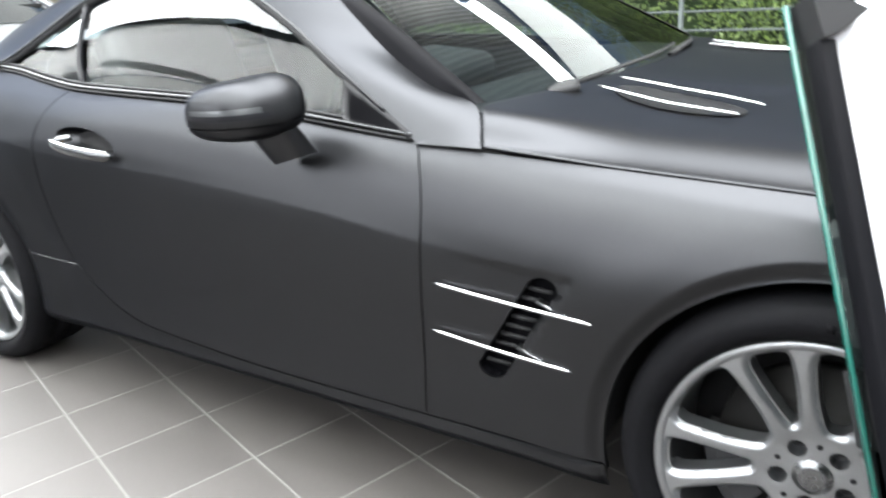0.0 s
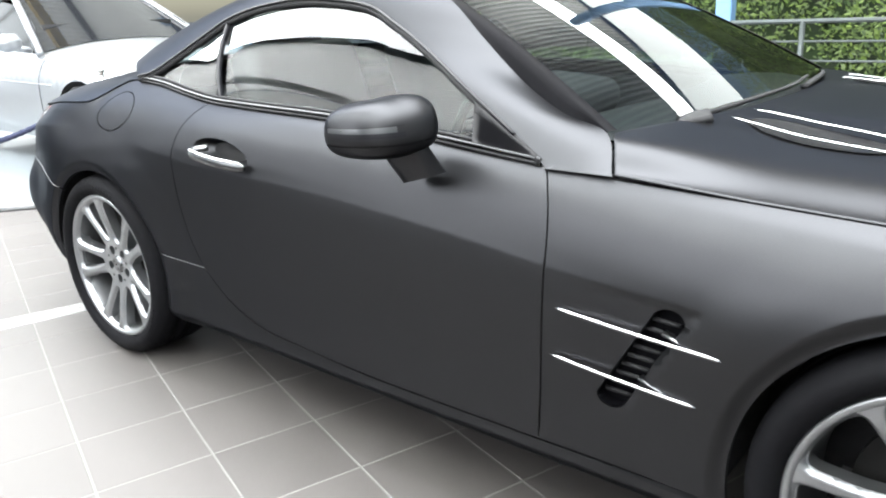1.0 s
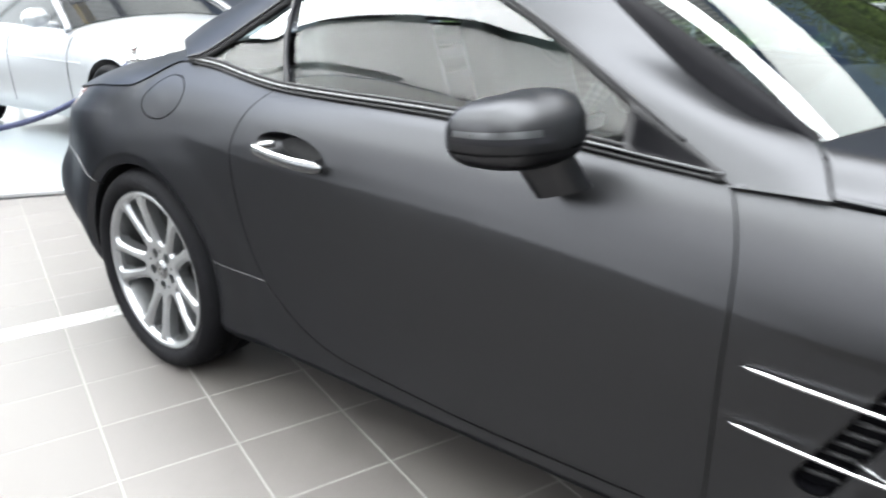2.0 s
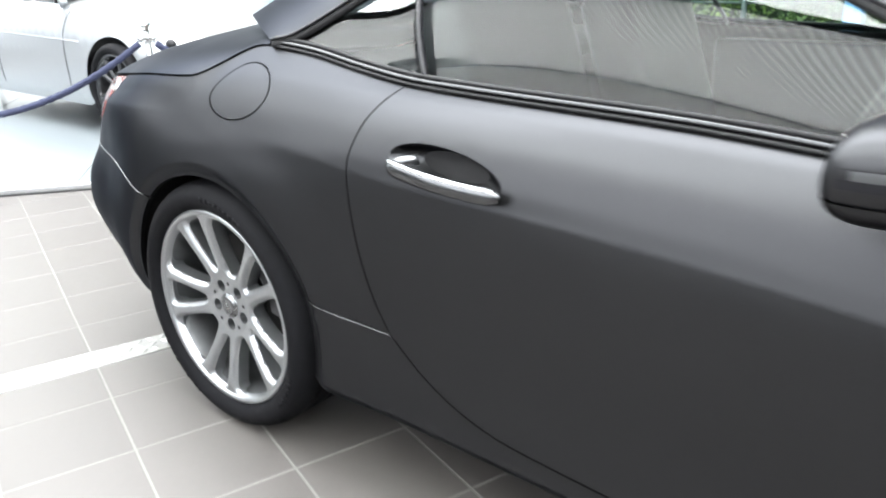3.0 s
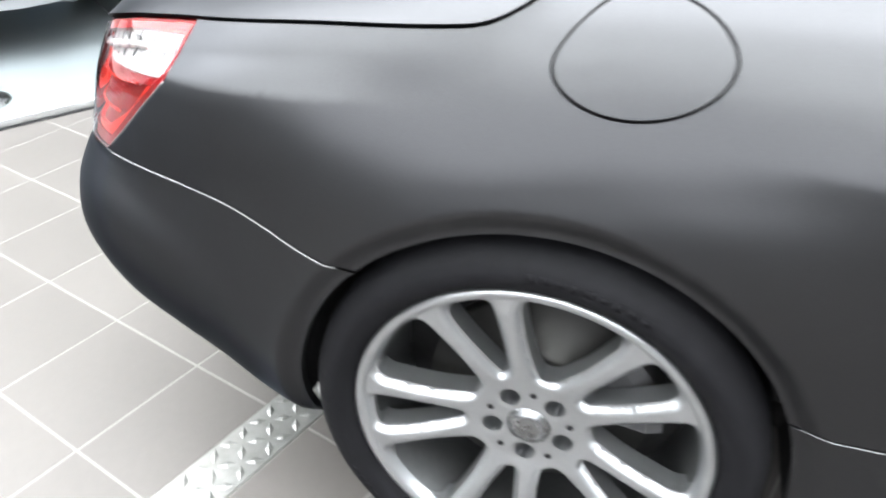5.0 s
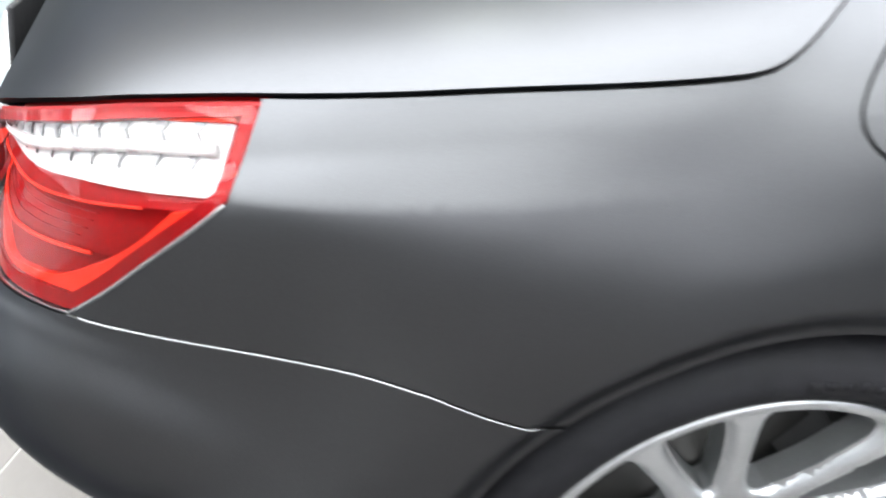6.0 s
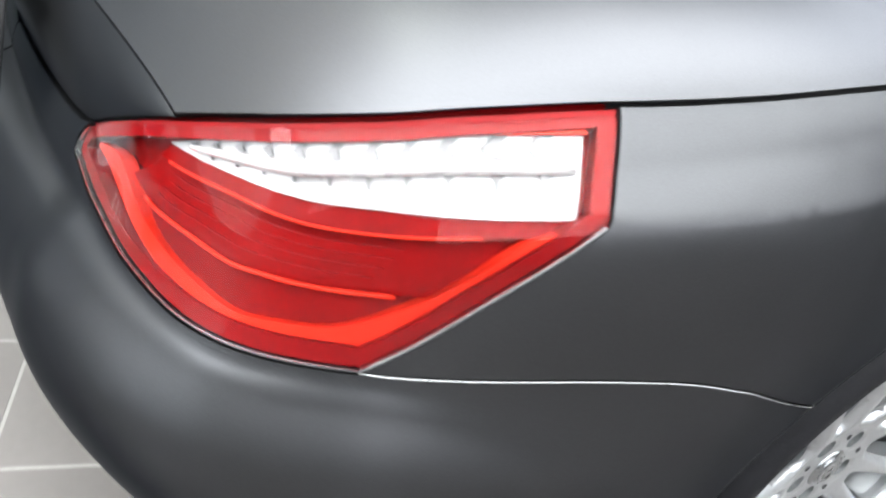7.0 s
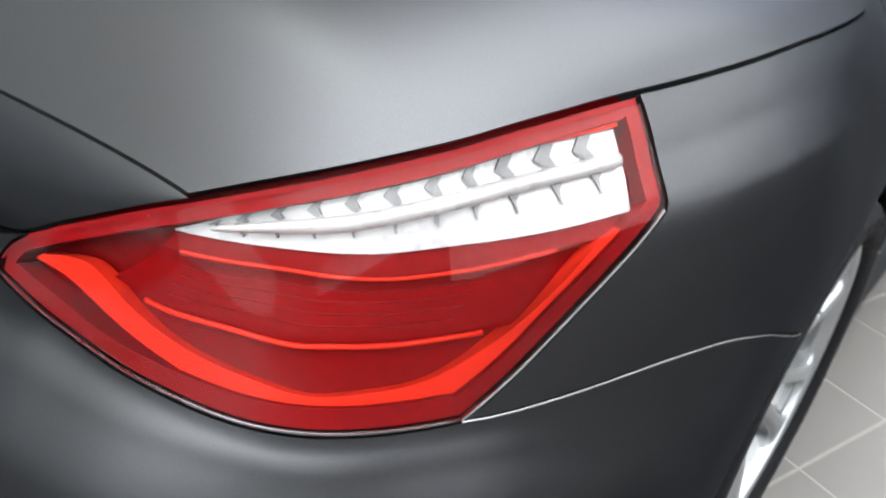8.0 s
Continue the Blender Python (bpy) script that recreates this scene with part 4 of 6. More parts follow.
def wheel(at, spin=0.0, lug_spin=48.0, simple=False, face=None, label="silver twin-spoke alloy wheel with a low-profile tyre"):
    """One wheel as an empty with tyre, rim and brake; its outer side looks along -y."""
    root = new("wheel")
    root.matrix_world = at
    root.parent = None
    tyre = part("tyre", lathe([(0.252, 0.035), (0.262, 0.004), (0.272, -0.010), (0.288, -0.018), (0.304, -0.016), (0.3175, -0.006), (0.3265, 0.010), (0.3315, 0.030), (0.3322, 0.070), (0.3262, 0.072), (0.3262, 0.082), (0.3325, 0.084),
                               (0.3325, 0.120), (0.3262, 0.122), (0.3262, 0.134), (0.3325, 0.136), (0.3322, 0.185), (0.325, 0.225), (0.30, 0.245), (0.25, 0.235)], 96), RUBBER, root, "black low-profile tyre")
    for start, count in ((60, 9), (205, 12), (318, 7)):
        for k in range(count if not simple else 0):
            a = radians(start + 3.6 * k)
            part("sidewall_mark", box(0.012, 0.0012, 0.008 + 0.003 * (k % 3), (0.296 * math.cos(a), -0.0172, 0.296 * math.sin(a)), 0, (0, 90 - math.degrees(a), 0)), RUBBER, tyre)
    rim = part("rim", lathe([(0.240, 0.018), (0.246, 0.004), (0.250, -0.001), (0.256, -0.0025), (0.2615, -0.001), (0.263, 0.004), (0.261, 0.010), (0.254, 0.016)], 96), face or ALLOY, root, label)
    part("barrel", lathe([(0.243, 0.012), (0.238, 0.03), (0.232, 0.07), (0.228, 0.15), (0.236, 0.20), (0.25, 0.215)], 72), ALLOY_IN if not simple else PLASTIC, rim)
    holes = []
    for k in range(5):
        for wide in (0, 1):
            a = radians(spin + 72 * k + 36 * wide)
            if wide:
                c = [(0.096, -0.014), (0.091, 0.0), (0.096, 0.014), (0.135, 0.037), (0.18, 0.056), (0.217, 0.068), (0.2325, 0.056), (0.2405, 0.022), (0.242, 0.0), (0.2405, -0.022), (0.2325, -0.056), (0.217, -0.068), (0.18, -0.056), (0.135, -0.037)]
            else:
                c = [(0.104, -0.007), (0.100, 0.0), (0.104, 0.007), (0.15, 0.0195), (0.20, 0.0295), (0.228, 0.0315), (0.2365, 0.022), (0.2385, 0.0), (0.2365, -0.022), (0.228, -0.0315), (0.20, -0.0295), (0.15, -0.0195)]
            L = smooth_line(c + c[:1], 60)[:-1]
            holes.append([(p[0] * math.cos(a) - p[1] * math.sin(a), p[0] * math.sin(a) + p[1] * math.cos(a)) for p in L])
    for k in range(5):
        a = radians(lug_spin + 72 * k)
        holes.append([(0.056 * math.cos(a) + 0.0160 * math.cos(b), 0.056 * math.sin(a) + 0.0160 * math.sin(b)) for b in np.linspace(0, 2 * math.pi, 14, endpoint=False)])

    def height(x, z, d):
        r = math.hypot(x, z)
        h = float(np.interp(r, [0, 0.045, 0.075, 0.10, 0.16, 0.22, 0.245], [0.030, 0.030, 0.029, 0.023, 0.012, 0.003, 0.004]))
        blend = float(ease(0.075, 0.10, r))
        edge = 0.013 * (1 - min(d / 0.013, 1)) ** 2 * blend + 0.002 * (1 - min(d / 0.004, 1)) ** 2 * (1 - blend)
        return h + edge
    me = plate_mesh([(0.2465 * math.cos(a), 0.2465 * math.sin(a)) for a in np.linspace(0, 2 * math.pi, 96, endpoint=False)], holes, height, 0.006 if not simple else 0.02, 0.034)
    panel("spokes", me, face or ALLOY, rim)
    cap = part("hub_cap", lathe([(0.0, 0.0235), (0.018, 0.0238), (0.026, 0.0250), (0.0265, 0.0275), (0.032, 0.0275), (0.0335, 0.0300), (0.034, 0.034)], 36), SATIN, rim, "round silver hub cap")
    part("cap_ring", lathe([(0.0185, 0.0232), (0.0205, 0.0228), (0.0225, 0.0236)], 36), LAMP_GREY, cap)
    for k in range(5):
        a = radians(lug_spin + 72 * k)
        part("wheel_bolt", lathe([(0.0, 0.056), (0.006, 0.056), (0.008, 0.058), (0.0085, 0.07)], 6), SEAL, rim).location = (0.056 * math.cos(a), 0, 0.056 * math.sin(a))
        a += radians(36)
        part("cap_dimple", lathe([(0.0, 0.0290), (0.004, 0.0290), (0.0052, 0.0282)], 10), TRIM, rim).location = (0.062 * math.cos(a), 0, 0.062 * math.sin(a))
    a = radians(spin + 180 + 22)
    part("valve", tube([(0.222 * math.cos(a), 0.02, 0.222 * math.sin(a)), (0.208 * math.cos(a), 0.006, 0.208 * math.sin(a))], 0.0042, 8), SATIN, rim)
    if not simple:
        disc = part("brake_disc", lathe([(0.07, 0.085), (0.095, 0.085), (0.097, 0.098), (0.172, 0.098), (0.173, 0.125), (0.07, 0.125)], 64), DISC, root, "worn grey steel brake disc")
        part("brake_hat", lathe([(0.0, 0.062), (0.072, 0.062), (0.08, 0.068), (0.08, 0.10)], 40), CALIPER, disc)
    part("back_plate", lathe([(0.0, 0.150), (0.235, 0.160), (0.24, 0.175)], 40), SEAL, root)
    return root


def caliper(root, a0):
    rows = []
    for a in np.linspace(radians(a0 - 26), radians(a0 + 26), 12):
        rows.append([(r * math.cos(a), h, r * math.sin(a)) for r, h in ((0.115, 0.086), (0.118, 0.070), (0.165, 0.062), (0.188, 0.070), (0.190, 0.12), (0.115, 0.12))])
    bm = grid_mesh(rows, closed_v=True)
    bm.verts.ensure_lookup_table()
    bm.faces.new([bm.verts[k] for k in range(6)])
    bm.faces.new([bm.verts[len(bm.verts) - 1 - k] for k in range(6)])
    bmesh.ops.recalc_face_normals(bm, faces=bm.faces)
    part("brake_caliper", bm, CALIPER, root, "grey brake caliper", smooth=False)


for axle, cal in ((AXLE_F, 200), (AXLE_R, 25)):
    w = wheel(pose(axle[0] - 0.002, -0.918, axle[1]), 111)
    w.parent = roadster
    caliper(w, cal)
    copy_thing(w, pose(axle[0] - 0.002, 0.918, axle[1], 0, 0, 180))
# wheel housings
for axle, r in ((AXLE_F, 0.375), (AXLE_R, 0.368)):
    for sgn in (1, -1):
        rows = [[(axle[0] + r * math.cos(a), -y * sgn, axle[1] + r * math.sin(a)) for y in (0.905, 0.80, 0.62)] for a in np.linspace(radians(-12), radians(186), 40)]
        part("wheel_housing", grid_mesh(rows), SEAL, roadster)
        part("housing_wall", grid_mesh([[(axle[0] + q * math.cos(a), -0.62 * sgn, axle[1] + q * math.sin(a)) for q in (0.02, r)] for a in np.linspace(radians(-12), radians(186), 40)]), SEAL, roadster)
part("underbody", box(3.1, 1.44, 0.05, (1.25, 0, 0.29)), SEAL, roadster)
part("firewall", box(0.05, 1.60, 0.55, (1.95, 0, 0.55)), SEAL, roadster)
part("boot_wall", box(0.05, 1.50, 0.60, (0.02, 0, 0.60)), TEXTILE, roadster)

# ---- the roadster's fittings ----
def vent(sgn):
    """Fender outlet: dark mesh in a slot, crossed by two chrome blades."""
    bm = bmesh.new()
    ring = [bm.verts.new(tuple(p)) for p in skin([q[0] for q in VENT_LOOP], [q[1] for q in VENT_LOOP], 0.030) * [1, sgn, 1]]
    ring2 = [bm.verts.new(tuple(p)) for p in skin([q[0] for q in VENT_LOOP], [q[1] for q in VENT_LOOP], 0.004) * [1, sgn, 1]]
    bm.faces.new(ring)
    for i in range(len(ring)):
        bm.faces.new([ring[i], ring[(i + 1) % len(ring)], ring2[(i + 1) % len(ring)], ring2[i]])
    slot = part("fender_vent", bm, FRIT, roadster, "black slotted vent with two chrome blades", smooth=False)
    for k in range(9):
        t = (k + 0.7) / 9.6
        x, z = VENT_BOTTOM[0] + (VENT_TOP[0] - VENT_BOTTOM[0]) * t, VENT_BOTTOM[1] - 0.01 + (VENT_TOP[1] + 0.02 - VENT_BOTTOM[1]) * t
        a, b = skin([px(x - 0.028, z + 0.004)[0], px(x + 0.028, z)[0]], [px(x - 0.028, z + 0.004)[1], px(x + 0.028, z)[1]], 0.015) * [1, sgn, 1]
        part("vent_slat", tube([a, b], 0.0048, 8), PLASTIC, slot)
    for (x0, z0), (x1, z1) in (((1.872, 0.590), (2.222, 0.561)), ((1.861, 0.486), (2.166, 0.458))):
        P = []
        for t in np.linspace(0, 1, 20):
            x, z = x0 + (x1 - x0) * t, z0 + (z1 - z0) * t
            yy = -np.interp(x, [1.86, 2.2], [0.940, 0.938])
            P.append((x, (yy - 0.004 * math.sin(math.pi * t)) * sgn, z))
        part("chrome_blade", tube(P, [0.0016 + 0.0023 * min(1, 14 * t, 18 * (1 - t)) for t in np.linspace(0, 1, 20)], 8, flat=1.0), CHROME, slot, "slim polished chrome blade")
        xm = x0 + (x1 - x0) * 0.72
        part("blade_stay", tube([(xm - 0.03, -0.920 * sgn, z0 + (z1 - z0) * 0.70 + 0.012), (xm + 0.03, -0.936 * sgn, z0 + (z1 - z0) * 0.80)], [0.010, 0.003], 8, flat=0.6), SATIN, slot)


mirrored(vent)


def handle(sgn):
    L = smooth_line([(0.622, 0.918, 0.801), (0.66, 0.940, 0.800), (0.74, 0.952, 0.793), (0.82, 0.950, 0.786), (0.892, 0.934, 0.779)], 28)
    bar = part("door_handle", tube([(p[0], -p[1] * sgn, p[2]) for p in L], [0.002 + 0.0085 * min(1, 4.0 * t + 0.05, 9 * (1 - t) + 0.35) for t in np.linspace(0, 1, 28)], 16, flat=1.5), SATIN_SILVER, roadster, "satin silver pull handle with a chrome upper strip")
    part("handle_strip", tube([(p[0], -(p[1] + 0.0035) * sgn, p[2] + 0.0125) for p in L[1:-1]], [0.0012 + 0.0028 * min(1, 5 * t + 0.1, 4 * (1 - t) + 0.1) for t in np.linspace(0, 1, 26)], 10, flat=0.7), CHROME, bar, "bright chrome strip")
    part("handle_lock", tube([(0.645, -0.930 * sgn, 0.808), (0.668, -0.926 * sgn, 0.812), (0.69, -0.905 * sgn, 0.815)], [0.006, 0.009, 0.010], 10), SATIN, bar)


mirrored(handle)


def door_mirror(sgn):
    C, H = Vector((1.487, -1.012, 0.934)), (0.086, 0.104, 0.064)

    def pt(a, b, grow=0.0):
        """a: round the housing (0 looks ahead, 90 outwards); b: from below to above."""
        ca, sa, cb, sb = math.cos(a), math.sin(a), math.cos(b), math.sin(b)
        f = lambda v, e: math.copysign(abs(v) ** e, v)
        x, y, z = f(cb, 0.56) * f(ca, 0.72), -f(cb, 0.56) * f(sa, 0.68), f(sb, 0.80)
        hx = H[0] * (0.75 if x < 0 else 1.0)
        x2 = x * (hx + grow) * (1 - 0.10 * z)
        y2 = y * (H[1] + grow)
        z2 = z * (H[2] * ((0.98 + 1.5 * (0.76 * x2 + 0.65 * y2)) if z > 0 else 0.92) + grow) + 0.012 * (0.6 if y > 0 else -0.2) * y
        return Vector((C.x + x2 + 0.30 * y2, (C.y + y2), C.z + z2)) * Vector((1, 1, 1))

    def surf(b0, b1, a0, a1, grow, nb=18, na=60, closed=False):
        rows = []
        for b in np.linspace(radians(b0), radians(b1), nb):
            r = []
            for a in np.linspace(radians(a0), radians(a1), na, endpoint=not closed):
                p = pt(a, b, grow)
                r.append((p.x, p.y * sgn, p.z))
            rows.append(r)
        bm = grid_mesh(rows, closed_v=closed)
        bmesh.ops.recalc_face_normals(bm, faces=bm.faces)
        bmesh.ops.remove_doubles(bm, verts=bm.verts, dist=1e-5)
        return bm
    top = part("door_mirror", surf(-18, 90, 0, 360, 0.0, 30, 72, True), PAINT, roadster, "door mirror in body colour with a clear indicator strip")
    part("mirror_shell", surf(-90, -21.5, 0, 360, 0.0005, 16, 72, True), PAINT, top)
    part("mirror_gap", surf(-24, -16, 0, 360, -0.004, 4, 72, True), SEAL, top)
    ind = part("indicator", surf(0.5, 7.5, 8, 96, 0.0014, 5, 40), SATIN, top, "clear chrome-backed indicator strip")
    for b0, b1 in ((7.5, 9.0), (-5.0, 0.5)):
        part("indicator_edge", surf(b0, b1, 2, 106, 0.0018, 3, 40), TRIM, ind)
    rows = []
    for k, t in enumerate(np.linspace(0, 1, 14)):
        c = Vector((1.514 + 0.026 * t, -0.985 + 0.050 * t, 0.908 - 0.088 * t))
        hx, hy = 0.056 - 0.006 * t, 0.034 + 0.004 * t
        r = []
        for a in np.linspace(0, 2 * math.pi, 24, endpoint=False):
            ca, sa = math.cos(a), math.sin(a)
            q = Vector((math.copysign(abs(ca) ** 0.7, ca) * hx * 0.9, math.copysign(abs(sa) ** 0.7, sa) * hy, math.copysign(abs(ca) ** 0.7, ca) * hx * 0.25)) + c
            r.append((q.x, q.y * sgn, q.z))
        rows.append(r)
    bm = grid_mesh(rows, closed_v=True)
    bmesh.ops.recalc_face_normals(bm, faces=bm.faces)
    part("mirror_arm", bm, PAINT, top)


mirrored(door_mirror)

# interior
def seat(y):
    s = new("seat")
    s.parent = roadster
    part("cushion", box(0.52, 0.48, 0.16, (0.88, y, 0.48), 0.06, segments=4), LEATHER, s)
    part("backrest", box(0.16, 0.50, 0.62, (0.56, y, 0.78), 0.06, (0, -18, 0), 4), LEATHER, s)
    part("headrest", box(0.10, 0.27, 0.17, (0.44, y, 1.10), 0.04, (0, -12, 0), 4), LEATHER, s)
    for o in (-0.07, 0.07):
        part("headrest_post", tube([(0.47, y + o, 0.98), (0.44, y + o, 1.07)], 0.006, 8), CHROME, s)


seat(-0.37)
seat(0.37)
rows = [[(1.90 - 0.52 * t ** 1.5 + 0.09 * (1 - q * q), v * 0.70, 0.872 + 0.03 * math.sin(math.pi * min(1, t * 1.1)) - 0.16 * max(0, t - 0.8) / 0.2) for t in np.linspace(0, 1, 14)] for v, q in ((v, abs(v)) for v in np.linspace(-1, 1, 24))]
part("dashboard", grid_mesh(rows), LEATHER, roadster)
part("instrument_hood", box(0.24, 0.36, 0.10, (1.52, -0.37, 0.93), 0.045, (0, 6, 0), 4), LEATHER, roadster)
bm = bmesh.new()
rows = [[((0.182 + 0.014 * math.cos(b)) * math.cos(a), (0.182 + 0.014 * math.cos(b)) * math.sin(a), 0.014 * math.sin(b)) for b in np.linspace(0, 2 * math.pi, 10, endpoint=False)] for a in np.linspace(0, 2 * math.pi, 40, endpoint=False)]
bm.free()
bm = grid_mesh(rows, closed_u=True, closed_v=True)
wheel_ring = part("steering_wheel", bm, LEATHER, roadster)
wheel_ring.matrix_local = pose(1.33, -0.37, 0.86, 0, -66, 0)
part("steering_hub", lathe([(0, 0.03), (0.06, 0.025), (0.075, 0.0), (0.06, -0.05)], 24, "z"), PLASTIC, wheel_ring)
part("steering_spoke", box(0.03, 0.34, 0.02, (0, 0, 0), 0.006), SATIN, wheel_ring)
part("cabin_floor", box(1.9, 1.45, 0.04, (1.05, 0, 0.34)), TEXTILE, roadster)
part("rear_shelf", box(0.40, 1.30, 0.05, (0.22, 0, 0.90), 0.02), TEXTILE, roadster)
part("door_card", box(1.15, 0.05, 0.44, (1.15, -0.80, 0.66), 0.02), LEATHER, roadster)
part("door_card", box(1.15, 0.05, 0.44, (1.15, 0.80, 0.66), 0.02), LEATHER, roadster)
part("inner_mirror", box(0.03, 0.22, 0.06, (1.36, 0, 1.20), 0.012, (0, 15, 0)), PLASTIC, roadster)

# ---- tail lamps ----
LAMP_LOOP = [(a, min(b, 9.87)) for a, b in LAMP_FRONT + LAMP_TOP[::-1] + LAMP_TIP[::-1] + LAMP_LOW[::-1]]
WHITE_LOW = [(4.992, 9.28), (4.925, 8.90), (4.850, 8.53), (4.805, 8.37), (4.743, 8.26), (4.663, 8.07), (4.588, 7.96)]
WHITE_TOP = [(4.582, 9.43), (4.685, 9.51), (4.792, 9.55), (4.857, 9.55), (4.931, 9.47), (4.992, 9.33)]
GUIDE_OUT = [(4.590, 7.92), (4.611, 7.62), (4.656, 7.16), (4.701, 6.67), (4.760, 6.16), (4.824, 6.22), (4.883, 6.30), (4.954, 6.42), (5.031, 7.0), (5.106, 8.1), (5.150, 8.75)]
GUIDE_IN = [(4.628, 7.83), (4.669, 7.35), (4.711, 6.97), (4.769, 6.56), (4.828, 6.47), (4.886, 6.58), (4.970, 6.95), (5.045, 8.0), (5.085, 8.6), (5.142, 8.95)]


def lamp_line(ctrl, depth, sgn, n=24):
    L = smooth_line(ctrl, n)
    return skin(L[:, 0], L[:, 1], depth) * [1, sgn, 1]


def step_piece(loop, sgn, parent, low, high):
    """One moulded step of the reflector, a few millimetres proud; its grey is painted-in shade."""
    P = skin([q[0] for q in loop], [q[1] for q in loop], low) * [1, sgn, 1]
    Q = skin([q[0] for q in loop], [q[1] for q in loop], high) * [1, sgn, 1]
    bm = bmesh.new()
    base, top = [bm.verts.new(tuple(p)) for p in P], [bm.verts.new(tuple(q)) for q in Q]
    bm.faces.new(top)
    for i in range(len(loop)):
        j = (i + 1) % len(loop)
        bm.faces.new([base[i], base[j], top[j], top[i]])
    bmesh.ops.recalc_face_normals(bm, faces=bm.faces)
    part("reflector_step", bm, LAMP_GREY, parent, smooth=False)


def tail_lamp(sgn):
    m = sgn < 0
    lamp = panel("tail_lamp", sheet(LAMP_LOOP, mirror=m, depth=0.030, step=0.010, lip=0), RED_DEEP, roadster, "red and white tail lamp wrapped round the corner")
    inner = inset_loop(clean(LAMP_LOOP), 0.0155)
    rim_pts, in_pts = skin(*np.array(clean(LAMP_LOOP)).T), skin(*np.array(inner).T)
    inner = [p for p, q in zip(inner, in_pts) if np.min(np.linalg.norm(rim_pts - q, axis=1)) > 0.013]
    panel("lamp_border", sheet(LAMP_LOOP, [inner], mirror=m, depth=0.007, step=0.008, gap=0.0005, lip=0.02), RED_RIM, lamp, "dark red outer border")
    g_out, g_in = [tuple(p) for p in smooth_line(GUIDE_OUT, 60)], [tuple(p) for p in smooth_line(GUIDE_IN, 60)]
    g_in = [(a[0] + (b[0] - a[0]) * k, a[1] + (b[1] - a[1]) * k) for a, b, k in zip(g_out, g_in, [1 + 0.32 * math.sin(math.pi * i / 59) for i in range(60)])]
    panel("light_guide", sheet(g_out + g_in[::-1], mirror=m, depth=0.012, step=0.007, gap=0.0005, lip=0.014), RED_LIT, lamp, "bright orange-red light guide")
    w_lo, w_hi = [tuple(p) for p in smooth_line(WHITE_LOW, 40)], [tuple(p) for p in smooth_line(WHITE_TOP, 40)]
    white = panel("reversing_lamp", sheet(w_lo + w_hi, mirror=m, depth=0.020, step=0.008, gap=0.0005, lip=0.012), LAMP_WHITE, lamp, "clear white reflector with stepped ribs")
    over = [(a, b + 0.16) for a, b in w_hi]
    panel("upper_guide", sheet(w_hi[:-12] + over[:-12][::-1], mirror=m, depth=0.012, step=0.007, gap=0.0, lip=0.010), RED_LIT, lamp, "thin orange-red strip")
    # three hollow shelves, each deep under the one above and rising to its own ridge
    ridge_1 = smooth_line([(5.000, 9.02), (4.96, 8.80), (4.896, 8.45), (4.847, 8.18), (4.802, 8.02), (4.734, 7.92), (4.618, 7.80)], 48)
    ridge_2 = smooth_line([(5.050, 8.25), (4.985, 7.72), (4.930, 7.45), (4.886, 7.29), (4.850, 7.24), (4.815, 7.16), (4.773, 7.09), (4.690, 7.05)], 48)
    foot = smooth_line([(5.068, 8.10), (5.010, 7.10), (4.960, 6.75), (4.900, 6.50), (4.850, 6.42), (4.800, 6.42), (4.760, 6.50), (4.700, 6.80)], 48)
    for above, below, deep, high in ((smooth_line(WHITE_LOW, 48), ridge_1, 0.024, 0.016), (ridge_1, ridge_2, 0.029, 0.0165), (ridge_2, foot, 0.028, 0.017)):
        shelf = []
        for f in np.linspace(0, 1, 14):
            L = above * (1 - f) + below * f
            shelf.append([tuple(p) for p in skin(L[:, 0], L[:, 1], deep + (high - deep) * (f ** 1.7 if f < 0.93 else 0.93 ** 1.7)) * [1, sgn, 1]])
        sb = grid_mesh(shelf)
        bmesh.ops.recalc_face_normals(sb, faces=sb.faces)
        part("lens_shelf", sb, RED_SHELF, lamp, "deep red hollow shelf")
    for L, d, r in ((ridge_1, 0.0165, 0.0015), (ridge_2, 0.0160, 0.0022)):
        part("lens_ridge", tube(skin(L[4:-3, 0], L[4:-3, 1], d) * [1, sgn, 1], r, 8), RED_LIT, lamp)
    # slanted ribs above the middle bar, small notches below it, their shading put in as grey
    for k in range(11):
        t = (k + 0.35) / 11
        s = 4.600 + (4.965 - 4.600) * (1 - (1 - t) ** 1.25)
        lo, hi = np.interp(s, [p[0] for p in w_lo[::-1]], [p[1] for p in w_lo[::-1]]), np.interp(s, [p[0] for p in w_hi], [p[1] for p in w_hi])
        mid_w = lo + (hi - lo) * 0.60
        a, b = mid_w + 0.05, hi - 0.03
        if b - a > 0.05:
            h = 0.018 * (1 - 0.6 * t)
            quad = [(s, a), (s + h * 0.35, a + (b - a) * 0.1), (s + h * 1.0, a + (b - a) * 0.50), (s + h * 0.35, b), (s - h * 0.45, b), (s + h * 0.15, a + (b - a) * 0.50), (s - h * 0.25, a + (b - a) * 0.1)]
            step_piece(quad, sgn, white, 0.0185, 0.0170)
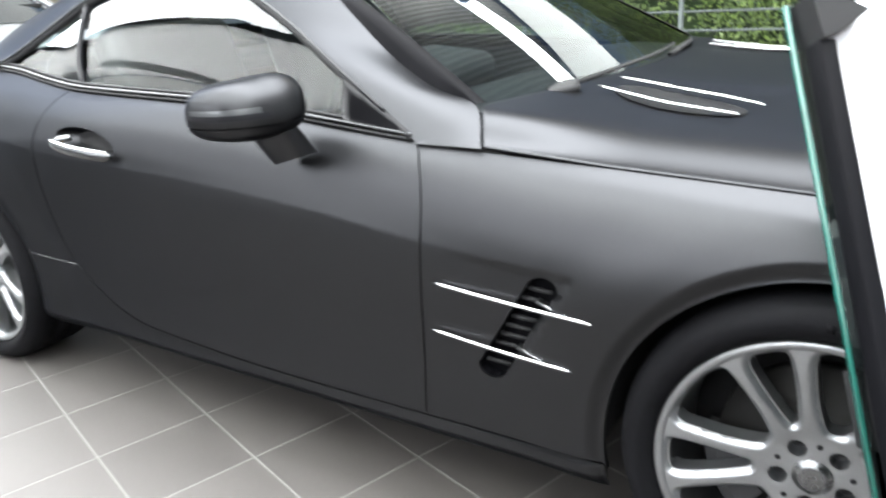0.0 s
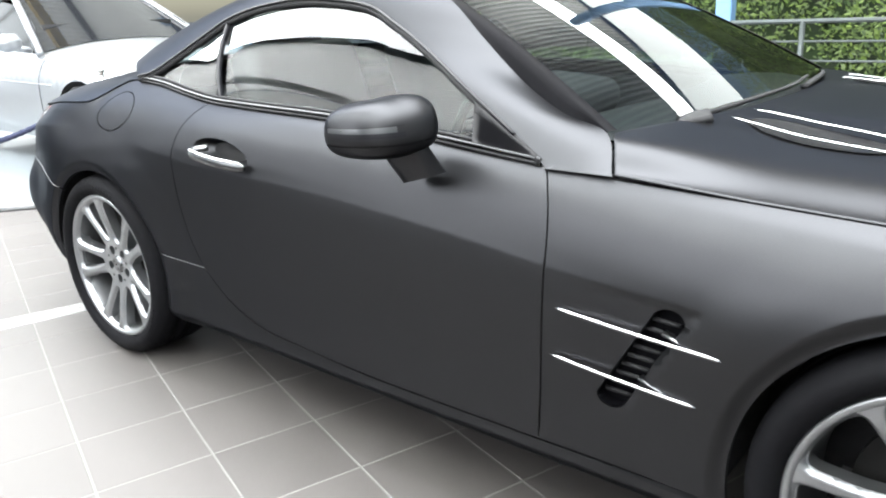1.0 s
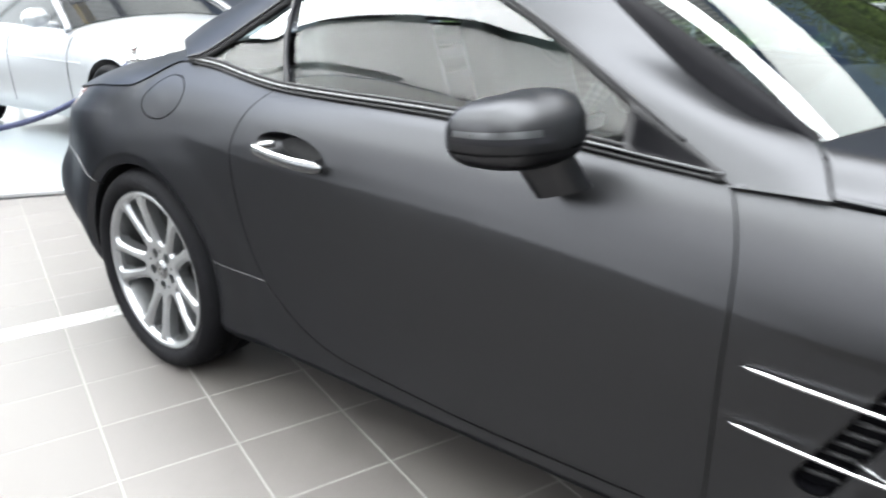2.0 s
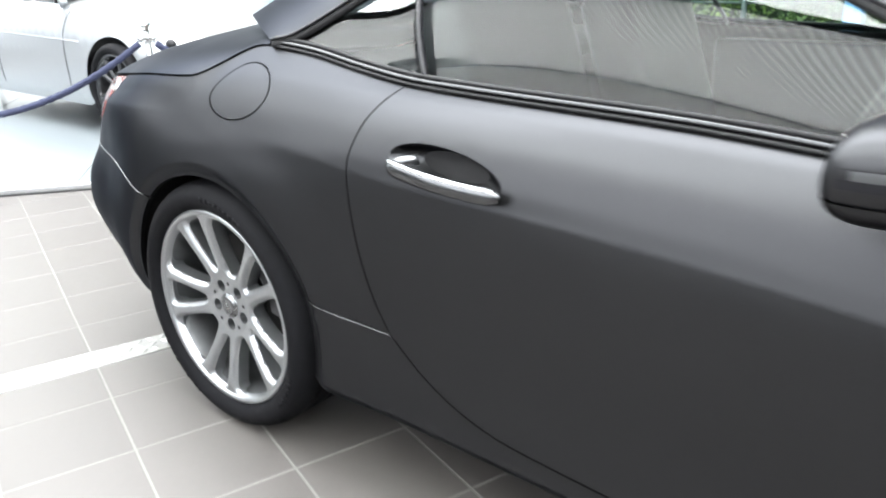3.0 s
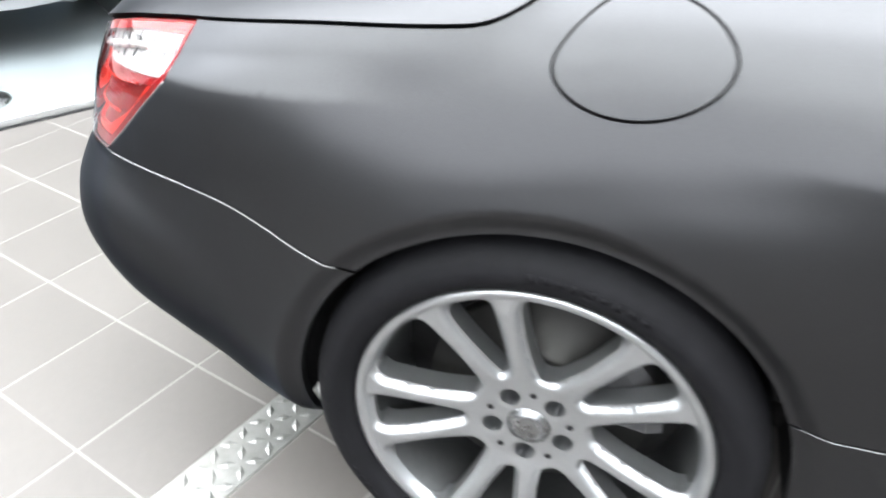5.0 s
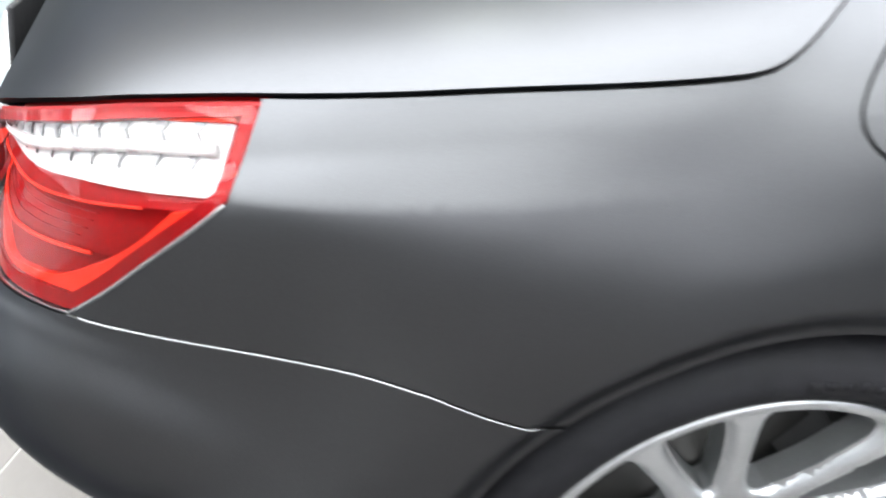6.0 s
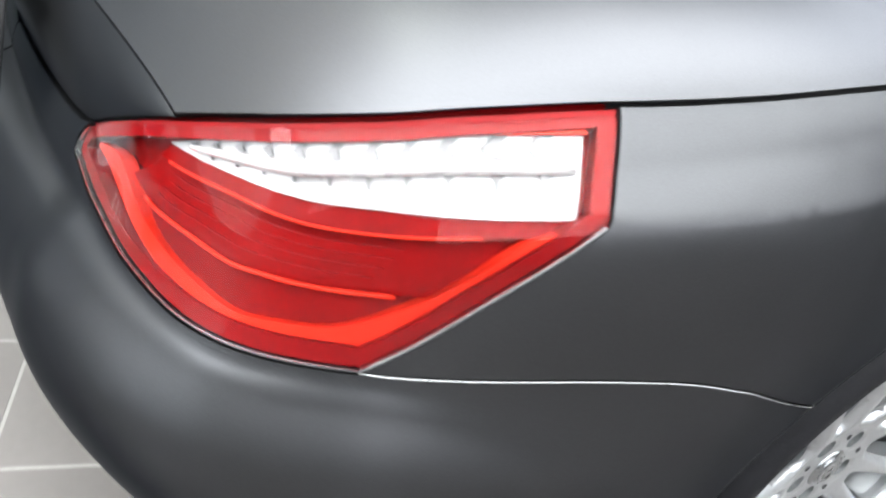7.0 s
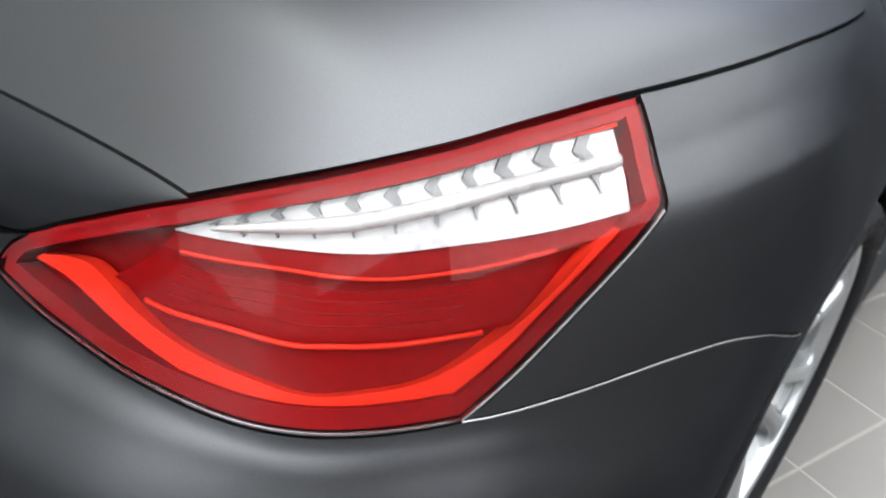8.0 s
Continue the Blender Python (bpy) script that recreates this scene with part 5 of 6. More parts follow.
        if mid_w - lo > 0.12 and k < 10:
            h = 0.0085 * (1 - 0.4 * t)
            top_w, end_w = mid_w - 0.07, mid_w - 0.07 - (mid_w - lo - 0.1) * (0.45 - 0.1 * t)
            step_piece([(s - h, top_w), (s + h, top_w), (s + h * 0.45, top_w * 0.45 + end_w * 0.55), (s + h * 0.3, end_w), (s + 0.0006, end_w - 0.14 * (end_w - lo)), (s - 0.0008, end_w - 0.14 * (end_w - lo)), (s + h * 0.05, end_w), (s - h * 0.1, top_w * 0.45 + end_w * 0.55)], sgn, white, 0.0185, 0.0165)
    part("middle_bar", tube(lamp_line([(4.955, 9.32), (4.90, 9.20), (4.831, 9.06), (4.737, 9.02), (4.66, 8.95), (4.592, 8.88)], 0.013, sgn, 30), [0.002 + 0.0045 * min(1, 3 * t) for t in np.linspace(0, 1, 30)], 8), LAMP_WHITE, white, "bright clear middle bar")
    part("marker_window", tube(lamp_line([(4.70, 9.02), (4.65, 8.97), (4.598, 8.92)], 0.009, sgn, 8), 0.0026, 6), LAMP_GREY, white)
    for k in range(5):
        f = 0.16 + 0.15 * k
        L = ridge_1 * (1 - f) + ridge_2 * f
        part("lens_rib", tube(skin(L[5:-6, 0], L[5:-6, 1], 0.0290 - 0.0125 * f ** 1.7 - 0.0004) * [1, sgn, 1], 0.0007, 6), RED_RIM, lamp)
    panel("lamp_cover", sheet(LAMP_LOOP, mirror=m, depth=0.0, step=0.012, lip=0.004), LENS, lamp, "clear glossy cover")
    low = skin([p[0] for p in LAMP_LOW], [p[1] for p in LAMP_LOW], 0.003) * [1, sgn, 1]
    part("lamp_seal", tube(low, 0.0018, 6), SATIN, lamp)
    side = skin([p[0] for p in LAMP_FRONT[:14]], [p[1] for p in LAMP_FRONT[:14]], 0.0015) * [1, sgn, 1]
    part("lamp_seal", tube(side, 0.0016, 6), LAMP_GREY, lamp)


mirrored(tail_lamp)

# ---- the showroom ----
TILE_L, TURN = 0.308, radians(-18)
U = (math.cos(TURN), math.sin(TURN))
V = (-U[1], U[0])
STRIP_U, STRIP_W = -0.314, 0.060   # the metal strip in floor coordinates, and half its width


def floor_xy(u, v):
    return (u * U[0] + v * V[0], u * U[1] + v * V[1])


bm = box(26, 16.5, 0.20, (0.5, -3.2, -0.0978))
floor = tagged(part("floor", bm, GROUT, None, "grey-beige tiled showroom floor with pale joints", smooth=False), category="floor", kind="structure")

# chequer-plate strip let into the floor
strip = tagged(part("floor_strip", box(0.118, 9.5, 0.006, (*floor_xy(STRIP_U, -0.6), 0.002), 0.0015, (0, 0, -18)), STRIP, None, "aluminium chequer-plate strip let into the floor", smooth=False), category="floor strip", kind="structure")
bm = bmesh.new()
for k in range(-124, 110):
    for c in range(3):
        x0, y0 = floor_xy(STRIP_U + (c - 1) * 0.038, -0.6 + k * 0.038)
        a = TURN + radians(45 if (k + c) % 2 else -45)
        q = [(0.0205, 0), (0, 0.0085), (-0.0205, 0), (0, -0.0085)]
        base = [bm.verts.new((x0 + x * math.cos(a) - y * math.sin(a), y0 + x * math.sin(a) + y * math.cos(a), 0.0052)) for x, y in q]
        t = bm.verts.new((x0, y0, 0.0078))
        for i in range(4):
            bm.faces.new([base[i], base[(i + 1) % 4], t])
tread = part("tread_pattern", bm, STRIP, strip, smooth=False)
tread["kind"] = "stuff"

# platform of the second car
EDGE_A, EDGE_DIR = Vector((-2.52, 0.19, 0)), Vector((0.62, 0.785, 0)).normalized()
EDGE_N = Vector((-EDGE_DIR.y, EDGE_DIR.x, 0))
mid = EDGE_A + EDGE_DIR * 1.0 + EDGE_N * 4.0
pang = math.degrees(math.atan2(EDGE_DIR.y, EDGE_DIR.x))
platform = tagged(part("platform", box(9.0, 8.0, 0.036, (mid.x, mid.y, 0.022), 0.003, (0, 0, pang)), PLATFORM, None, "low pale display platform under the silver car", smooth=False), category="platform", kind="structure")
e = EDGE_A + EDGE_DIR * 1.0 - EDGE_N * 0.012
part("platform_gap", box(9.0, 0.012, 0.007, (e.x - EDGE_N.x * 0.012, e.y - EDGE_N.y * 0.012, 0.0045), 0, (0, 0, pang)), SEAL, platform)
part("platform_edge", box(9.0, 0.02, 0.034, (e.x, e.y, 0.025), 0.004, (0, 0, pang)), ALU, platform, "aluminium edge profile")
for k in (-2, -1, 0, 1, 2):
    q = EDGE_A + EDGE_DIR * (1.0 + 1.25 * k) + EDGE_N * 4.0
    part("platform_joint", box(0.005, 7.9, 0.002, (q.x, q.y, 0.0405), 0, (0, 0, pang)), LAMP_GREY, platform)

# walls, roof and openings
def slab(name, label, sx, sy, sz, at, material, category="wall", turn=(0, 0, 0)):
    return tagged(part(name, box(sx, sy, sz, at, 0, turn), material, None, label, smooth=False), category=category, kind="structure")


slab("wall_west", "grey rear wall of the showroom", 0.25, 15.0, 4.6, (-12.0, -2.3, 2.3), WALL)
slab("wall_east", "grey side wall of the showroom", 0.25, 15.0, 4.6, (13.0, -2.3, 2.3), WALL)
bms = [box(26, 0.25, 1.28, (0.5, -5.45, 0.64)), box(9.3, 0.25, 1.25, (-7.85, -5.45, 1.905)), box(10.9, 0.25, 1.25, (8.05, -5.45, 1.905)),
       box(26, 0.25, 0.95, (0.5, -5.45, 3.88))]
tagged(part("wall_south", join(*bms), DARKWALL, None, "dark panelled wall across from the car", smooth=False), category="wall", kind="structure")
win = thing("window_2", "wide window in the dark wall across from the car", "window", kind="structure")
for x in (-3.15, -1.70, -0.25, 1.15, 2.55):
    part("mullion", box(0.06, 0.10, 1.25, (x, -5.36, 1.905)), RAIL, win, smooth=False)
for z in (1.28, 2.53):
    part("transom", box(5.8, 0.10, 0.05, (-0.3, -5.36, z)), RAIL, win, smooth=False)
# added glowing strip, out of view; its reflection brightens the car's shoulder
slab("fascia", "glowing pale strip under the roof, added for its light", 26, 0.10, 1.05, (0.5, -5.20, 3.93), mat("added_glow_panel", (0.74, 0.75, 0.75), 0.5, emit=3.0), "fascia")
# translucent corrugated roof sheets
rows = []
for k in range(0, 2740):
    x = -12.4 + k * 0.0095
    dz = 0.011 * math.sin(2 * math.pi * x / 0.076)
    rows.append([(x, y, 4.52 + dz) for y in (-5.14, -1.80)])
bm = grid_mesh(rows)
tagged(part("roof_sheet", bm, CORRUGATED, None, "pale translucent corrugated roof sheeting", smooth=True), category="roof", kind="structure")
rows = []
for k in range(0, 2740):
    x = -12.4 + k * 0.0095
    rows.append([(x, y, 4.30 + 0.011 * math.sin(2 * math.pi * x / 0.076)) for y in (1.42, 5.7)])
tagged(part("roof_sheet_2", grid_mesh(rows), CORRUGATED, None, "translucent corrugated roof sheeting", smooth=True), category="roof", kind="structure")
slab("roof_beam", "dark steel beam along the roof light", 26, 0.16, 0.34, (0.5, -1.74, 4.45), BEAM, "beam")
slab("roof_beam_2", "dark steel beam along the roof light", 26, 0.16, 0.30, (0.5, 2.95, 4.40), BEAM, "beam")
slab("yellow_beam", "yellow painted steel beam under the roof", 26, 0.22, 0.30, (0.5, 2.06, 4.16), YELLOW, "beam")
for x in (-10.0, -6.2, -2.4, 1.4, 5.2):
    slab("roof_rafter", "slim dark rafter under the roof light", 0.07, 2.7, 0.12, (x, -0.32, 4.42), BEAM, "beam")
for x, w_ in ((-11.35, 2.2), (9.9, 5.9)):
    slab("ceiling_side", "white ceiling panel", w_, 3.0, 0.12, (x, -0.2, 4.40), WHITE, "ceiling")


def letters(name, text, size, at, material, label, category, depth=0.006):
    cu = bpy.data.curves.new(name, "FONT")
    cu.body, cu.size, cu.extrude, cu.align_x = text, size, depth, "CENTER"
    tmp = new(name, cu)
    me = bpy.data.meshes.new_from_object(tmp.evaluated_get(bpy.context.evaluated_depsgraph_get()))
    bpy.data.objects.remove(tmp)
    me.materials.clear()
    me.materials.append(material)
    ob = new(name, me)
    ob.matrix_world = at
    return tagged(ob, label, category)


sign = thing("hanging_sign", "grey hanging sign board with dark lettering under the roof", "sign", at=pose(-5.1, -3.80, 0, 0, 0, 160))
part("board", box(2.9, 0.03, 0.46, (0, 0.02, 4.00), 0.004), mat("grey_sign_board", (0.42, 0.43, 0.43), 0.6), sign, smooth=False)
for x in (-1.2, 1.2):
    part("hanger", tube([(x, 0.02, 4.22), (x, 0.02, 4.50)], 0.006, 8), RAIL, sign)
lettering = letters("lettering", "Driving Performance", 0.27, pose(0, 0.0, 3.93, 90, 0, 0), BEAM, "dark raised lettering", "")
lettering.parent = sign

for x in (-7.0, 0.17, 7.4):
    c = tagged(part("column", box(0.13, 0.13, 4.2, (x, 4.55 if x > -2 else 5.2, 2.1), 0.012), BLUE, None, "blue painted steel post by the railing", smooth=False), category="post", group="blue posts")

# railing
railing = thing("railing", "grey steel railing in front of the hedge", "railing")
for z in (0.94, 0.785, 0.635, 0.48, 0.325, 0.17):
    part("rail_bar", tube([(-9.5, 4.5, z), (12.5, 4.5, z)], 0.019 if z > 0.9 else 0.009, 10), RAIL, railing)
for k in range(-6, 9):
    part("rail_post", tube([(0.80 + 1.42 * k, 4.5, 0.0), (0.80 + 1.42 * k, 4.5, 0.94)], 0.021, 10), RAIL, railing)

# ground outside and hedge
tagged(part("ground", box(400, 400, 0.2, (0, 0, -0.32)), PAVING, None, "grey paved ground outside", smooth=False), category="ground", kind="structure")
tagged(part("planting_bed", box(26, 1.8, 0.14, (0.5, 6.0, 0.05), 0.02), SOIL, None, "dark soil bed under the hedge"), category="planting bed", kind="structure")
rng = np.random.default_rng(5)
n = 66000
P, F = [], []
for k in range(n):
    x = rng.uniform(-4.2, 11)
    z = rng.uniform(0.05, 3.0 + 0.15 * math.sin(x * 1.7) + 0.12 * math.sin(x * 4.3))
    face = 5.35 + 0.16 * math.sin(x * 2.3 + 1.2 * z) + 0.12 * math.sin(x * 5.1 - 2.1 * z) + 0.10 * math.sin(3.7 * z + x)
    y = face + abs(rng.normal(0, 0.20))
    a, t, r = rng.uniform(0, 6.28), rng.uniform(-0.9, 0.5), rng.uniform(0.017, 0.036)
    d1 = np.array([math.cos(a), 0.5 * math.sin(a * 1.7), math.sin(a)])
    d1 /= np.linalg.norm(d1)
    nn = np.array([rng.normal(0, 0.5), -1, t + 0.7])
    d2 = np.cross(d1, nn)
    d2 /= np.linalg.norm(d2)
    c = np.array([x, y, z])
    i = len(P)
    P += [tuple(c - d1 * r), tuple(c + d2 * r * 0.45), tuple(c + d1 * r), tuple(c - d2 * r * 0.45)]
    F.append((i, i + 1, i + 2, i + 3))
me = bpy.data.meshes.new("hedge")
me.from_pydata(P, [], F)
me.materials.append(LEAF)
tagged(new("hedge", me), "dense green leafy hedge behind the railing", "hedge", kind="stuff")
# dark box behind the leaves, its colour standing for the shade among them
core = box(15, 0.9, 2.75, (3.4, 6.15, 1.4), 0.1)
tagged(part("hedge_core", core, mat("hedge_shade", (0.014, 0.026, 0.008), 0.9, 0, 0, 0.4, 6), None, "dark filler box for the shade inside the hedge"), category="hedge", kind="stuff")

# ---- information stand by the front wheel ----
stand = thing("information_stand", "glass-fronted information stand with a printed sheet in a black frame", "sign stand", at=pose(2.824, -1.36, 0, 0, 0, 43.6))
part("glass_sheet", box(0.40, 0.008, 0.86, (0.20, -0.022, 0.748), 0.002, (0, 0, 0)), PANE, stand, "clear glass with a green edge")
part("glass_edge", box(0.004, 0.009, 0.86, (-0.002, -0.022, 0.748)), mat("green_glass_edge", (0.008, 0.075, 0.06), 0.2, 0, 0.3), stand)
part("side_post", box(0.026, 0.03, 1.12, (0.019, -0.046, 0.56), 0.004), FRIT, stand)
part("side_post", box(0.028, 0.03, 1.06, (0.378, 0.004, 0.53), 0.004), PLASTIC, stand)
sheet_ob = part("paper_sheet", box(0.352, 0.003, 0.90, (0.207, -0.040, 0.72)), PAPER, stand, "white printed sheet")
for k in range(16):
    part("text_bar", box(0.16 + 0.05 * math.sin(k * 2.1), 0.001, 0.010, (0.19, -0.0425, 1.04 - 0.036 * k)), INK, sheet_ob)
bm = bmesh.new()
front = [bm.verts.new(p) for p in ((0.004, -0.068, 1.176), (0.016, -0.068, 1.182), (0.080, -0.068, 1.150), (0.045, -0.068, 1.128), (0.010, -0.068, 1.118))]
rear = [bm.verts.new((v.co.x, -0.010, v.co.z)) for v in front]
bm.faces.new(front)
bm.faces.new(rear[::-1])
for i in range(5):
    bm.faces.new([front[i], rear[i], rear[(i + 1) % 5], front[(i + 1) % 5]])
bmesh.ops.recalc_face_normals(bm, faces=bm.faces)
part("corner_clamp", bm, PLASTIC, stand, "black folded corner clamp", smooth=False)
part("corner_clamp", box(0.05, 0.05, 0.10, (0.035, -0.008, 0.66), 0.006), PLASTIC, stand, "black plastic side clamp")
for ob in list(stand.children):
    ob.matrix_local = pose(0, 0, 0.02, -24.5, 0, 0)
part("foot_plate", box(0.42, 0.30, 0.012, (0.20, 0.0, 0.006), 0.003), PLASTIC, stand)


# ---- the silver car on the platform ----
def saloon(at):
    car = thing("saloon_car", "silver saloon car with black wheels on the pale platform", "car", at=at)
    W = lambda x: np.interp(-np.asarray(x), [-0.95, -0.9, -0.8, -0.6, -0.35, 0, 3.0, 3.5, 3.8, 3.95], [0.30, 0.52, 0.70, 0.84, 0.91, 0.935, 0.935, 0.89, 0.76, 0.55])
    TOP = lambda x: np.interp(-np.asarray(x), [-0.95, -0.6, 0, 0.8, 2.0, 3.0, 3.95], [0.60, 0.73, 0.83, 0.90, 0.95, 0.985, 0.93])

    def flank(s, w, depth=0.0):
        s, z = np.asarray(s, float), np.asarray(w, float) * 0.1
        t = TOP(s)
        d = np.interp(z / t, [0.0, 0.22, 0.30, 0.36, 0.62, 0.78, 0.84, 0.93, 1.0], [0.10, 0.06, 0.02, 0.01, 0.0, 0.006, 0.022, 0.06, 0.12])
        return np.stack([s, -(W(s) - d - depth), z], 1)

    def arch(x, a0, a1):
        return [(x + 0.365 * math.cos(a), (0.34 + 0.365 * math.sin(a)) * 10) for a in np.linspace(radians(a0), radians(a1), 30)]
    for sgn in (1, -1):
        m = sgn < 0
        loop = [(0.93, 2.3), (0.93, 5.9)] + [(x, float(TOP(x)) * 10) for x in np.linspace(0.9, -3.9, 60)] + [(-3.93, 4.0), (-3.6, 2.5)] + arch(-2.87, 195, -15) + [(-2.4, 2.1), (-0.45, 2.1)] + arch(0, 195, -15)
        panel("side_panel", sheet(loop, step=0.05, surface=flank, gap=0, lip=0.0, mirror=m), SILVER, car)
        for xs in ((-0.62, 0.03), (-1.72, 0.02), (-2.62, -0.12)):
            zz = np.linspace(0.30, 0.86, 12)
            part("door_seam", tube(flank([xs[0] + xs[1] * (z - 0.3) for z in zz], zz * 10, -0.001) * [1, sgn, 1], 0.003, 6), SEAL, car)
        part("door_crease", tube(flank(np.linspace(-0.4, -2.6, 20), np.linspace(6.6, 7.2, 20), -0.001) * [1, sgn, 1], 0.005, 6), SILVER, car)
        lens = [(0.84, 5.4), (0.74, 5.75), (0.52, 6.7), (0.36, 7.2), (0.42, 7.35), (0.66, 7.0), (0.86, 6.1)]
        hl = panel("headlamp", sheet([tuple(p) for p in smooth_line(lens + lens[:1], 40)][:-1], step=0.03, surface=flank, depth=-0.006, gap=0, lip=0.02, mirror=m), LAMP_WHITE, car, "clear headlamp")
        for o in (0.70, 0.56):
            part("lamp_unit", lathe([(0.0, 0.0), (0.03, 0.004), (0.038, 0.02)], 16), TRIM, hl).matrix_local = pose(o, (-float(W(o)) - 0.004 + 0.022) * sgn, 0.655 + 0.10 * (0.66 - o), 0, 0, 25 * sgn if sgn > 0 else 155)
        air = [(0.80, 2.9), (0.62, 2.9), (0.50, 3.4), (0.55, 4.1), (0.78, 4.2), (0.87, 3.8)]
        panel("air_intake", sheet([tuple(p) for p in smooth_line(air + air[:1], 30)][:-1], step=0.03, surface=flank, depth=-0.003, gap=0, lip=0.01, mirror=m), TRIM, car, "black front air intake")
        part("intake_trim", tube(flank([0.86, 0.72, 0.52], [4.0, 3.95, 3.7], -0.010) * [1, sgn, 1], 0.009, 8), CHROME, car, "chrome trim bar")
        # side glass
        rows = []
        for x in np.linspace(-0.85, -3.25, 30):
            e = flank([x], [float(TOP(x)) * 10])[0]
            f = math.sin(math.pi * min(1, max(0, (x + 3.3) / 2.5))) ** 0.45
            rows.append([(x - 0.02, (e[1] * (1 - t) + -0.60 * t) * sgn, e[2] + (1.36 - e[2]) * t) for t in np.linspace(0, f, 6)])
        bm = grid_mesh(rows)
        part("side_window", bm, CARGLASS, car, "dark side glass")
        mir = part("door_mirror", lathe([(0.0, -0.10), (0.05, -0.09), (0.075, -0.03), (0.07, 0.06), (0.03, 0.10), (0.0, 0.105)], 20), SILVER, car)
        mir.matrix_local = pose(-0.80, -1.02 * sgn, 1.00, 0, 0, 12 * sgn)
        part("mirror_foot", tube([(-0.80, -0.97 * sgn, 0.96), (-0.80, -0.86 * sgn, 0.93)], 0.025, 8), SILVER, car)
    # hood, windscreen, roof, tail
    def top_sheet(name, x0, x1, mid_z, material, e_z=None, y_edge=None, n=24, label=""):
        rows = []
        for x in np.linspace(x0, x1, n):
            e = flank([x], [float(TOP(x)) * 10])[0] if e_z is None else np.array([x, -y_edge(x), e_z(x)])
            rows.append([(x, e[1] * v, e[2] + (mid_z(x) - e[2]) * (1 - abs(v) ** 2.4)) for v in np.linspace(-1, 1, 25)])
        bm = grid_mesh(rows)
        bmesh.ops.recalc_face_normals(bm, faces=bm.faces)
        return part(name, bm, material, car, label)
    top_sheet("hood", 0.95, -0.80, lambda x: float(np.interp(-x, [-0.95, -0.6, 0, 0.8], [0.66, 0.82, 0.92, 0.985])), SILVER)
    top_sheet("windscreen", -0.72, -1.50, lambda x: 0.985 + (1.43 - 0.985) * (-0.72 - x) / 0.78, CARGLASS, lambda x: 0.90 + (1.375 - 0.90) * (-0.72 - x) / 0.78, lambda x: 0.82 - 0.22 * (-0.72 - x) / 0.78, label="dark tinted windscreen")
    top_sheet("roof", -1.48, -2.75, lambda x: 1.435 - 0.03 * (x + 1.9) ** 2, SILVER, lambda x: 1.375 - 0.03 * (x + 1.9) ** 2, lambda x: 0.60)
    top_sheet("rear_window", -2.73, -3.5, lambda x: 1.42 - 0.40 * (-2.73 - x) / 0.77, CARGLASS, lambda x: 1.355 - 0.38 * (-2.73 - x) / 0.77, lambda x: 0.60 + 0.12 * (-2.73 - x) / 0.77)
    top_sheet("tail_lid", -3.35, -3.95, lambda x: 1.0 + 0.02 * (x + 3.95), SILVER)
    for sgn in (1, -1):
        part("pillar", tube([(-0.70, -0.83 * sgn, 0.895), (-1.10, -0.715 * sgn, 1.15), (-1.50, -0.605 * sgn, 1.385), (-2.1, -0.60 * sgn, 1.38), (-2.75, -0.60 * sgn, 1.36), (-3.2, -0.68 * sgn, 1.13), (-3.5, -0.76 * sgn, 0.98)], 0.032, 8), SILVER, car)
    part("front_grille", box(0.06, 0.80, 0.20, (0.93, 0, 0.50), 0.02), TRIM, car)
    part("front_skirt", box(0.20, 1.10, 0.16, (0.86, 0, 0.31), 0.05), SILVER, car)
    part("underbody", box(3.9, 1.5, 0.25, (-1.5, 0, 0.33)), SEAL, car)
    part("cabin_dark", box(2.2, 1.25, 0.30, (-2.1, 0, 0.98)), SEAL, car)
    wf = wheel(pose(0, -0.925, 0.332), 60, simple=True, face=DARK_ALLOY, label="black spoked alloy wheel")
    wf.parent = car
    for x, sgn in ((0, -1), (-2.87, 1), (-2.87, -1)):
        copy_thing(wf, pose(x, -0.925 * sgn, 0.332, 0, 0, 0 if sgn > 0 else 180))
    return car


saloon(pose(-3.46, 1.66, 0.040, 0, 0, 0.5))

# ---- rope barrier ----
def stanchion(x, y):
    st = thing("rope_stanchion", "polished steel barrier post on the pale platform", "barrier post", "barrier posts", at=pose(x, y, 0.040))
    part("base", lathe([(0.0, 0.030), (0.03, 0.030), (0.07, 0.024), (0.135, 0.012), (0.150, 0.004), (0.150, 0.0), (0.0, 0.0)], 36, "z"), SATIN, st)
    part("pole", tube([(0, 0, 0.02), (0, 0, 0.79)], 0.019, 14), SATIN, st)
    part("cap", lathe([(0.0, 0.85), (0.014, 0.846), (0.024, 0.83), (0.026, 0.81), (0.020, 0.80), (0.020, 0.79)], 20, "z"), CHROME, st)
    part("hook_ring", lathe([(0.020, 0.75), (0.036, 0.75), (0.036, 0.762), (0.020, 0.762)], 20, "z"), CHROME, st)
    return st


